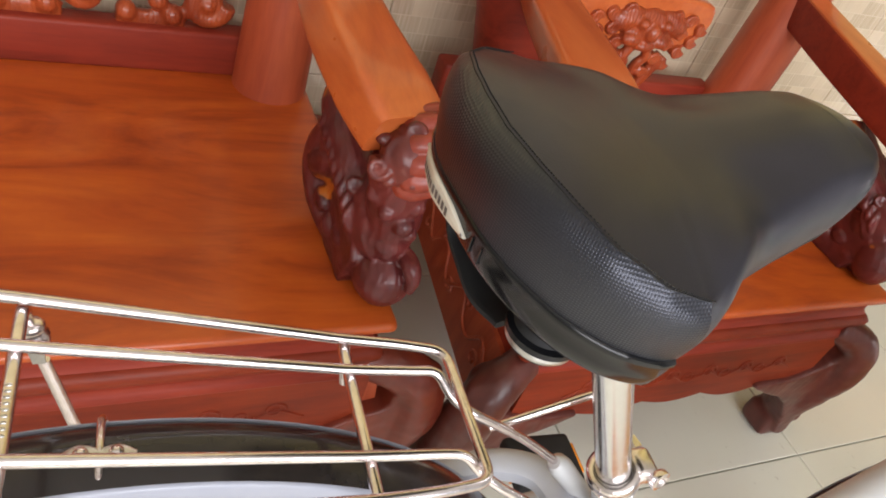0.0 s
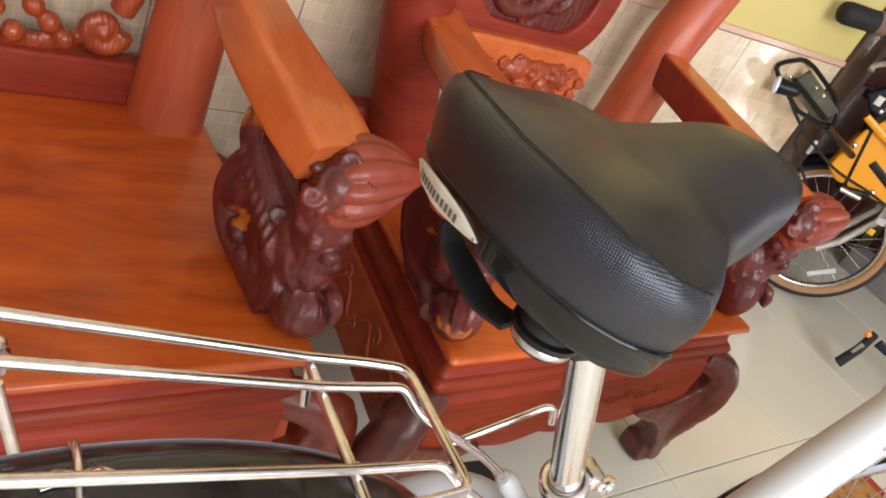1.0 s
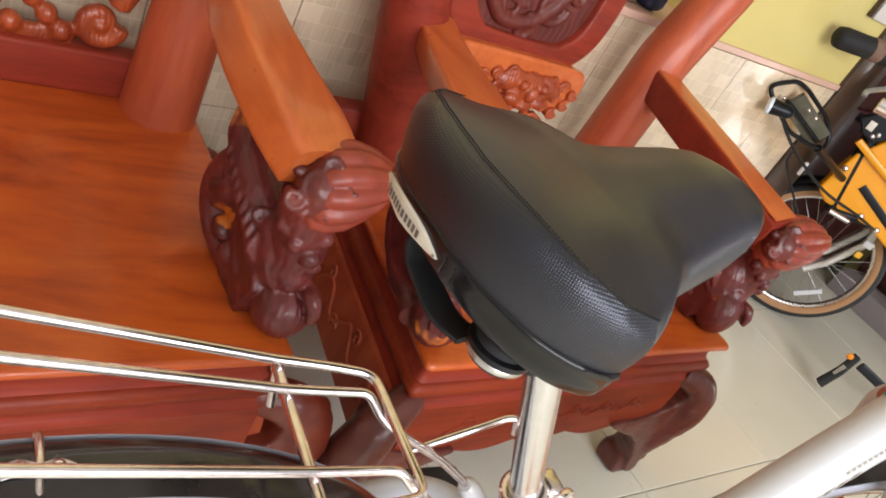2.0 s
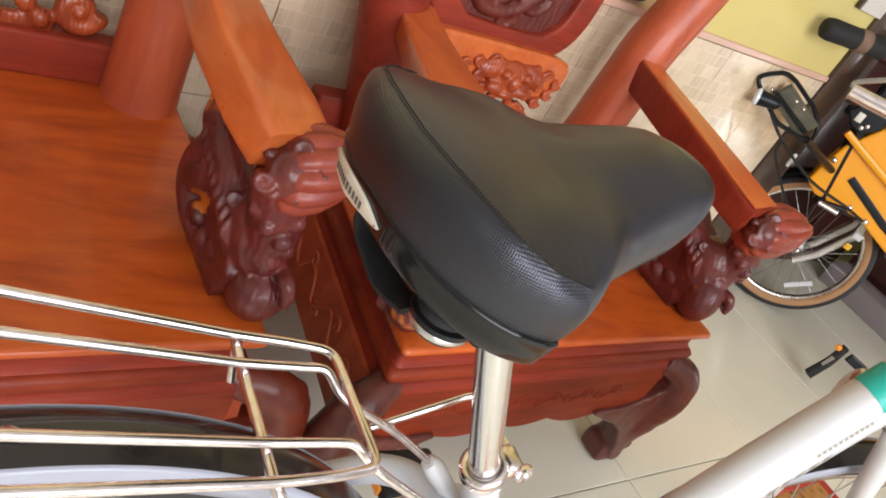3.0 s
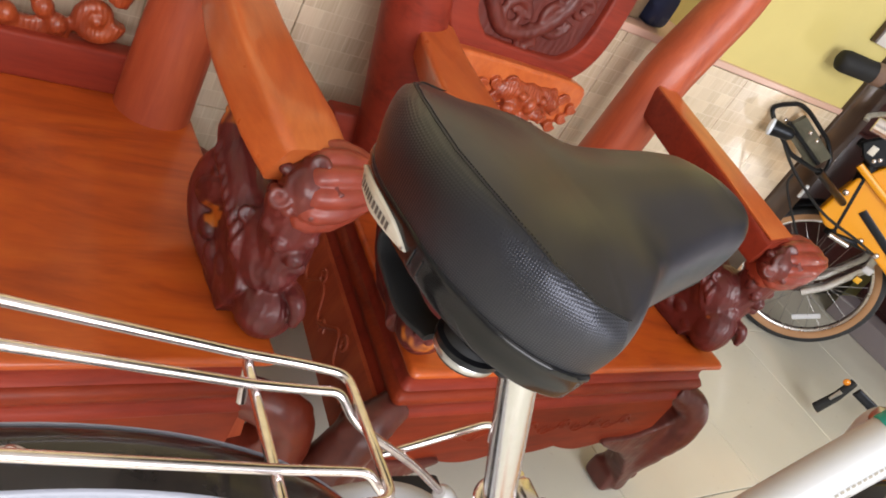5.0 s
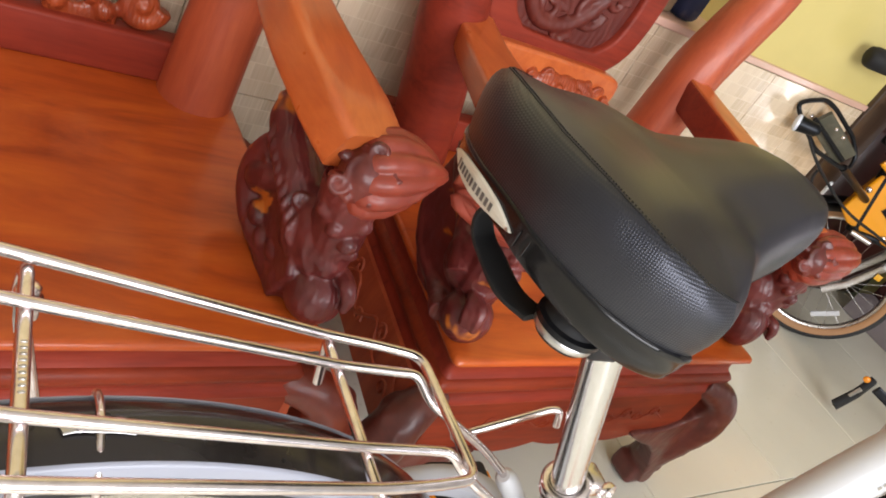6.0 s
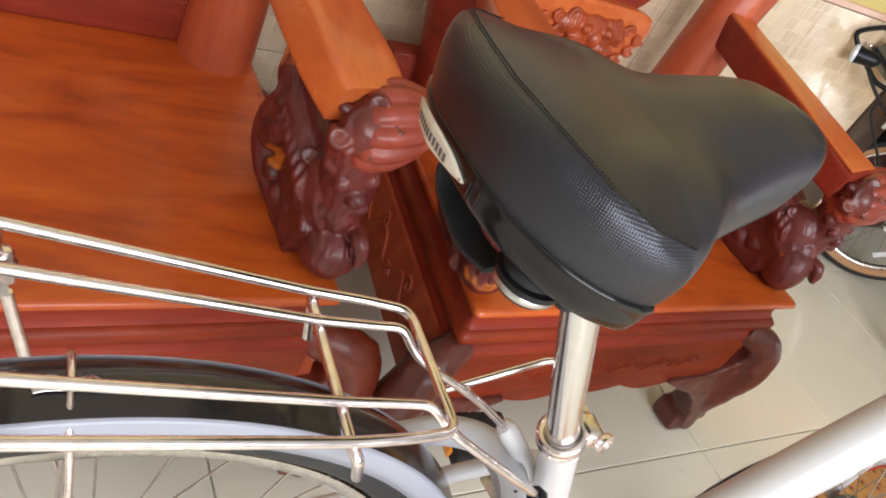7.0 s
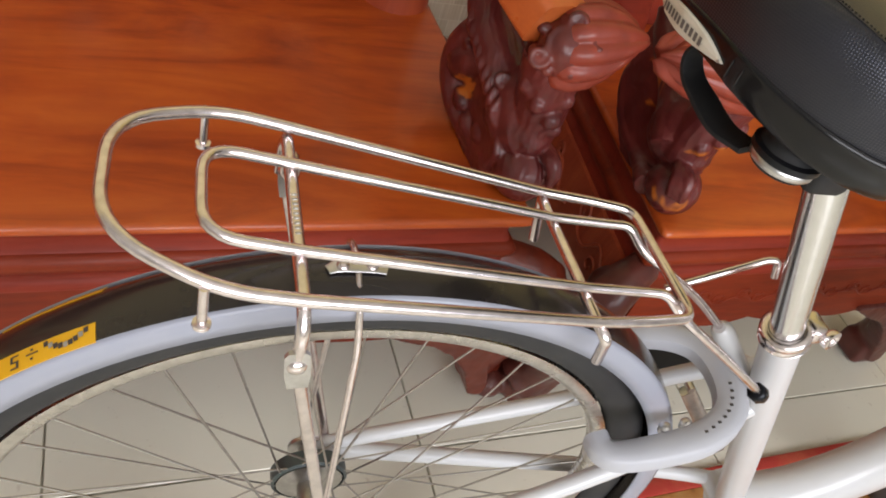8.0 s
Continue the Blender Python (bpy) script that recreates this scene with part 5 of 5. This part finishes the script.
# chrome rod behind the seat post
part("lock_rod", tube(B(), corner_path([(0.128, 0.030, 0.641), (0.136, 0.030, 0.644), (0.207, 0.028, 0.683), (0.216, 0.026, 0.684), (0.220, 0.022, 0.668)], 0.006, 5), 0.0034, 12), CHROME, bike)
# horseshoe lock round the wheel
LA = radians(16)
def lk(r, y, d=0.0):
    """A point of the lock: r out from the hub's side, y across, d above its plane."""
    c, s = math.cos(LA), math.sin(LA)
    return Vector((0.220 + (r - 0.408) * c - d * s, y - 0.006, 0.560 + (r - 0.408) * s + d * c))
shoe = [(0.270, -0.036), (0.272, -0.050), (0.285, -0.058), (0.320, -0.060), (0.365, -0.056), (0.398, -0.036), (0.408, 0.0), (0.398, 0.036), (0.365, 0.056), (0.320, 0.060), (0.285, 0.058), (0.272, 0.050)]
path = bez([lk(r, y) for r, y in shoe], 5)
bm = B()
rings = []
ax = Vector((-math.sin(LA), 0, math.cos(LA)))
for i, p in enumerate(path):
    t = (path[min(i + 1, len(path) - 1)] - path[max(i - 1, 0)]).normalized()
    s = t.cross(ax).normalized()
    f = i / (len(path) - 1)
    w, h = 0.0128 - 0.002 * math.cos(f * 2 * math.pi), 0.0105
    rings.append([p + s * w * a + ax * h * b for a, b in ((1, -0.7), (1, 0.5), (0.75, 0.9), (0.2, 1.05), (-0.6, 1.0), (-0.95, 0.7), (-1, -0.7), (-0.6, -1), (0.6, -1))])
loft(bm, rings)
lock = part("wheel_lock", bm, GREYPL, bike, "grey plastic horseshoe wheel lock")
bm = B()
for k in range(9):
    p = path[int(len(path) * (0.36 + 0.018 * k))]
    box(bm, p.x - 0.006, p.x + 0.006, p.y - 0.0012, p.y + 0.0012, p.z + 0.0095, p.z + 0.0105)
part("print", bm, INK, lock, flat=True)
for k in range(2):
    q = lk(0.352 - 0.02 * k, -0.042, 0.002)
    part("rivet", lathe(B(), [(0.0055, -0.004), (0.0055, 0.004), (0.003, 0.006)], between(q, q + ax), 14), STEEL, lock)
# crank and pedal on the far side
part("crank", bar(B(), [(0.425, 0.062, 0.272), (0.37, 0.07, 0.335), (0.312, 0.076, 0.402)], [0.013, 0.010, 0.010], [0.006], 4.0, 14, (0.75, 0, 0.65)), STEEL, bike)
ped = part("pedal", box(B(), 0.268, 0.356, 0.092, 0.158, 0.398, 0.420, 0.006), BLACKMAT, bike, "black pedal with amber reflector")
part("reflector", box(B(), 0.264, 0.2685, 0.105, 0.145, 0.402, 0.416, 0.002), AMBER, ped)
part("reflector", box(B(), 0.3555, 0.360, 0.105, 0.145, 0.402, 0.416, 0.002), AMBER, ped)
part("spindle", tube(B(), [(0.312, 0.07, 0.409), (0.312, 0.16, 0.409)], 0.005, 10), STEEL, ped)

# ---- orange folding bicycle by the dark door ----
fb = thing("folding_bicycle", pose(2.41, 1.03, 0, 0, 0, -48), "orange folding bicycle with tan-walled tyres and a front lamp", "bicycle")
HB = 0.262
wheel(fb, "front_wheel", Vector((0, 0, HB)), HB, TYRE, RIM, 28, None, "silver rim with tan-walled tyre", 0.024, GUM)
wheel(fb, "rear_wheel", Vector((1.0, -0.12, HB)), HB, TYRE, RIM, 28, None, "silver rim with tan-walled tyre", 0.024, GUM)
def upright(y):
    return Matrix(((1, 0, 0, 0), (0, 0, 1, y), (0, 1, 0, 0), (0, 0, 0, 1)))
beam = part("main_beam", slab(B(), [(-0.152, 0.508), (-0.146, 0.577), (-0.131, 0.663), (-0.074, 0.764), (-0.008, 0.856), (0.173, 0.826), (0.421, 0.637), (0.413, 0.508), (0.313, 0.431), (0.196, 0.439), (0.055, 0.486), (-0.047, 0.479), (-0.108, 0.480)], 0.05, upright(-0.12-0.025)), ORANGE, fb, "broad orange main beam", flat=True)
bv = beam.modifiers.new("bevel", "BEVEL")
bv.width, bv.segments = 0.008, 3
part("slot", bar(B(), [Vector(p) for p in ((-0.049, -0.147, 0.584), (0.125, -0.147, 0.514), (0.193, -0.147, 0.493))], [0.0035], [0.013], 6.0, 12, (0, 1, 0)), BLACKPL, fb)
part("brace", bar(B(), [Vector(p) for p in ((-0.159, -0.160, 0.701), (-0.070, -0.160, 0.672), (0.108, -0.160, 0.617))], [0.009], [0.012], 4.0, 12, (0, 1, 0)), ORANGE, fb)
part("rear_frame", tube(B(), bez([(0.375, -0.120, 0.529), (0.8, -0.1, 0.30), (1.0, -0.07, HB)], 6), 0.016, 14), ORANGE, fb)
part("latch", box(B(), *(-0.165, -0.036, -0.12, -0.12, 0.719, 0.744)), BLACKPL, fb)
part("head_tube", tube(B(), [(-0.068, -0.120, 0.464), (-0.107, -0.120, 0.634), (-0.142, -0.120, 0.791)], 0.026, 18), BLACKPL, fb)
part("steering_post", tube(B(), [(-0.142, -0.120, 0.791), (-0.153, -0.120, 1.026)], 0.019, 16), BLACKPL, fb)
for s in (-1, 1):
    part("fork_leg", bar(B(), [Vector((0.012, 0.055 * s, 0.222)), Vector((0.060, 0.055 * s, 0.285)), Vector((0.117, 0.052 * s, 0.418)), Vector((0.100, 0.04 * s - 0.05, 0.478))], [0.013], [0.014], 4.0, 14), STEEL, fb, "silver fork leg")
guard = B()
arc = [radians(a) for a in range(28, 178, 6)]
loft(guard, [[Vector((rr * math.cos(a), y, HB + rr * math.sin(a))) for rr, y in ((0.272, -0.030), (0.284, -0.026), (0.290, -0.012), (0.291, 0.0), (0.290, 0.012), (0.284, 0.026), (0.272, 0.030), (0.282, 0.024), (0.2875, 0.0), (0.282, -0.024))] for a in arc])
part("mudguard", guard, BLACKPL, fb, "black plastic mudguard")
for s in (-1, 1):
    part("axle_nut", lathe(B(), [(0.010, 0), (0.010, 0.010), (0.006, 0.014)], between((0.0, 0.058 * s, HB), (0.0, 0.2 * s, HB)), 12), CHROME, fb)
part("fork_sticker", box(B(), 0.106, 0.128, -0.072, -0.069, 0.360, 0.382, 0.001), YELLOW, fb, "small yellow sticker on the fork")
part("fork_bracket", box(B(), 0.100, 0.135, -0.078, -0.05, 0.405, 0.432, 0.005), WHITE, fb)
for x, z in ((-0.129, 0.606), (0.011, 0.503), (0.079, 0.491)):
    part("bolt", lathe(B(), [(0.011, 0), (0.011, 0.003), (0.007, 0.008), (0.002, 0.009)], between((x, -0.146, z), (x, -0.3, z)), 14), CHROME, fb)
clamp = part("hinge_clamp", slab(B(), [(-0.204, 0.762), (-0.148, 0.828), (-0.085, 0.800), (-0.085, 0.755), (-0.126, 0.716), (-0.170, 0.726)], 0.03, upright(-0.175)), BLACKPL, fb, "black hinge clamp with an ivory label", flat=True)
rim_off = clamp.modifiers.new("bevel", "BEVEL")
rim_off.width, rim_off.segments = 0.006, 2
part("label", box(B(), -0.172, -0.150, -0.1775, -0.1755, 0.745, 0.775, 0.0008), PLATE, clamp, "small ivory label")
for x, z in ((-0.138, 0.736), (-0.126, 0.748)):
    part("bolt", lathe(B(), [(0.007, 0), (0.007, 0.003), (0.003, 0.006)], between((x, -0.1755, z), (x, -0.3, z)), 12), CHROME, clamp)
part("crown", tube(B(), [(0.136, -0.020, 0.467), (-0.061, -0.120, 0.577)], 0.02, 12), BLACKPL, fb)
part("brake_arm", bar(B(), bez([(-0.080, -0.140, 0.464), (-0.009, -0.140, 0.483), (0.078, -0.100, 0.486)], 4), [0.012], [0.012], 3.0, 12), BLACKPL, fb)
part("spring_pin", tube(B(), [(-0.080, -0.160, 0.468), (-0.011, -0.160, 0.470)], 0.009, 10), STEEL, fb)
grip = part("grip", lathe(B(), [(0.018, -0.004), (0.027, 0.002), (0.031, 0.02), (0.030, 0.085), (0.031, 0.19), (0.024, 0.195)], between((-0.457, -0.470, 0.946), (-0.284, -0.400, 0.969)), 20), BLACKMAT, fb, "dark rubber handlebar grip")
part("band", lathe(B(), [(0.0308, 0.104), (0.0318, 0.106), (0.0318, 0.134), (0.0308, 0.136)], between((-0.457, -0.470, 0.946), (-0.284, -0.400, 0.969)), 20, True), painted("brown_band", (0.16, 0.09, 0.06), 0.6, 0.0), grip)
part("handlebar", tube(B(), [(-0.306, -0.260, 0.957), (-0.143, -0.130, 0.966), (0.082, -0.120, 1.014)], 0.0125, 14), STEEL, fb)
part("brake_lever", bar(B(), bez([(-0.260, -0.280, 0.834), (-0.250, -0.260, 0.854), (-0.143, -0.180, 0.911)], 4), [0.009], [0.006], 3.0, 10), STEEL, fb, "silver brake lever")
part("light_switch", box(B(), *(-0.207, -0.104, -0.15, -0.13, 0.743, 0.774), 0.008), BLACKPL, fb)
# carrier loop with its lamp
loop = [(-0.298, -0.371, 0.651), (-0.391, -0.443, 0.665), (-0.487, -0.491, 0.723), (-0.521, -0.502, 0.752), (-0.500, -0.471, 0.770), (-0.455, -0.414, 0.791), (-0.415, -0.385, 0.782), (-0.313, -0.329, 0.735), (-0.265, -0.317, 0.691), (-0.260, -0.337, 0.653)]
car = part("front_carrier", tube(B(), corner_path([Vector(p) for p in loop], 0.02, 4, True), 0.0068, 12, True), BLACKPL, fb, "black wire front carrier")
part("crossbar", tube(B(), [(-0.450, -0.449, 0.736), (-0.296, -0.358, 0.669)], 0.007, 10), BLACKPL, car)
part("holder", bar(B(), [Vector(p) for p in ((-0.436, -0.421, 0.742), (-0.292, -0.341, 0.675))], [0.008], [0.034], 5.0, 16, (0, 1, 0)), painted("olive_plastic", (0.075, 0.07, 0.045), 0.4, 0.2), car, "smoky olive plastic holder")
for p in ((-0.516, -0.440, 0.738), (-0.463, -0.445, 0.737), (-0.385, -0.440, 0.743), (-0.354, -0.430, 0.733)):
    part("screw", ball(B(), p, 0.007, (0, 0, 0), 1), CHROME, car)
part("strut", tube(B(), [(-0.279, -0.354, 0.652), (-0.112, -0.140, 0.573)], 0.012, 12), BLACKPL, car)
lamp = part("lamp", lathe(B(), [(0.010, -0.055), (0.019, -0.043), (0.022, -0.010), (0.0245, 0.006), (0.022, 0.008)], between((-0.478, -0.504, 0.712), (-0.519, -0.504, 0.705)), 22), BLACKPL, fb, "black bicycle lamp")
part("lens", lathe(B(), [(0.0240, 0.006), (0.0252, 0.008), (0.0252, 0.014), (0.018, 0.019), (0.003, 0.021)], between((-0.478, -0.504, 0.712), (-0.519, -0.504, 0.705)), 22), GLASSY, lamp, "pale blue-white lamp lens")
part("cable", tube(B(), bez([(-0.436, -0.461, 0.700), (-0.413, -0.457, 0.674), (-0.326, -0.406, 0.616), (-0.168, -0.280, 0.540), (-0.016, -0.200, 0.511), (0.063, -0.170, 0.494)], 6), 0.0048, 8), BLACKMAT, fb)
part("cable", tube(B(), bez([(-0.339, -0.400, 0.615), (-0.331, -0.400, 0.579), (-0.270, -0.350, 0.517), (-0.186, -0.300, 0.443)], 6), 0.004, 8), BLACKMAT, fb)
part("reflector", box(B(), *(-0.268, -0.256, -0.3, -0.29, 0.542, 0.59), 0.004), WHITE, fb)
part("spoke_reflector", bar(B(), [Vector(p) for p in ((0.065, -0.005, 0.107), (0.135, -0.005, 0.171))], [0.004], [0.010], 4.0, 12, (0, 1, 0)), WHITE, fb, "white spoke reflector")
crank = part("crank", bar(B(), [Vector(p) for p in ((0.544, -0.300, 0.070), (0.400, -0.300, 0.102), (0.298, -0.300, 0.122))], [0.008], [0.016], 4.0, 12, (0, 1, 0)), BLACKPL, fb)
pd = part("pedal", bar(B(), [Vector(p) for p in ((0.258, -0.330, 0.155), (0.240, -0.360, 0.094), (0.209, -0.390, 0.028))], [0.022], [0.012], 5.0, 16, (0, 0, 1)), BLACKMAT, fb, "black pedal with amber reflector")
part("reflector", ball(B(), (0.229, -0.360, 0.154), (0.012, 0.008, 0.012)), AMBER, pd)
part("plate", bar(B(), [Vector(p) for p in ((0.234, -0.375, 0.122), (0.223, -0.385, 0.082))], [0.012], [0.004], 4.0, 10, (0, 0, 1)), STEEL, pd)

# ---- patterned mat on the floor under the white bicycle ----
mat = thing("floor_mat", ROOM @ pose(-0.79, -0.74, 0, 0, 0, 0.5), "orange patterned floor mat with red border under the bicycle", "mat")
part("cloth", box(B(), 0.03, 1.57, 0.03, 0.54, 0.0, 0.007, 0.002), MATCLOTH, mat)
bm = B()
box(bm, 0, 1.6, 0.54, 0.57, 0.0, 0.008, 0.002)
box(bm, 0, 1.6, 0.0, 0.03, 0.0, 0.008, 0.002)
box(bm, 0, 0.03, 0.03, 0.54, 0.0, 0.008, 0.002)
box(bm, 1.57, 1.6, 0.03, 0.54, 0.0, 0.008, 0.002)
part("border", bm, MATEDGE, mat, "red woven mat border")

# ---- clutter on the ledge ----
bag = thing("cloth_bag", ROOM @ pose(0.085, WALL + 0.06, HW + 0.02), "dark navy cloth bag on the pink ledge", "bag")
bm = B()
box(bm, -0.035, 0.035, -0.035, 0.035, 0, 0.09, 0.018, 4)
ball(bm, (0.01, 0.0, 0.085), (0.03, 0.03, 0.03))
ball(bm, (-0.01, -0.02, 0.05), (0.032, 0.02, 0.03))
part("body", bm, NAVY, bag, remesh=0.008)
box1 = thing("paper_parcel", ROOM @ pose(0.0, WALL + 0.07, HW + 0.02, 0, 0, 8), "brown paper parcel on the pink ledge", "parcel")
part("body", box(B(), -0.035, 0.035, -0.03, 0.03, 0, 0.07, 0.008), BROWNBOX, box1)
card = thing("wall_card", ROOM @ pose(0.86, WALL + 0.004, 1.02), "pale card with dark edge fixed on the yellow wall", "card")
part("sheet", box(B(), 0, 0.3, -0.012, 0.0, 0.0, 0.4, 0.002), PALE, card)
part("edge", box(B(), -0.015, 0.0, -0.016, 0.0, 0.0, 0.4, 0.002), DOORWOOD, card)

# ---- tiles of wall and floor ----
def tile_mesh(name, sx, sy, sz, mat, bev):
    bm = box(B(), 0, sx, 0, sy, 0, sz, bev, 1)
    me = bpy.data.meshes.new(name)
    bm.to_mesh(me)
    bm.free()
    me.materials.append(mat)
    return me

PX, PY = 0.54, 0.577
fm = tile_mesh("tile", PX - 0.003, PY - 0.003, 0.008, FLOOR, 0.0012)
inv = ROOM.inverted() @ Vector((1.19, 0.319, 0))
for i in range(-11, 10):
    for j in range(-6, 3):
        ob = new("tile", fm)
        ob.parent = floor
        ob.matrix_local = Matrix.Translation((inv.x + i * PX + 0.0015, inv.y + j * PY + 0.0015, -0.008))

TW, TH = 0.25, 0.40
wm = tile_mesh("tile", TW - 0.002, 0.008, TH - 0.002, WALLTILE, 0.001)
k = 0
x = XR - TW
while x > -2.6:
    for r in range(2):
        ob = new("tile", wm)
        ob.parent = wall_n
        ob.matrix_local = Matrix.Translation((x, WALL, r * TH))
    x -= TW
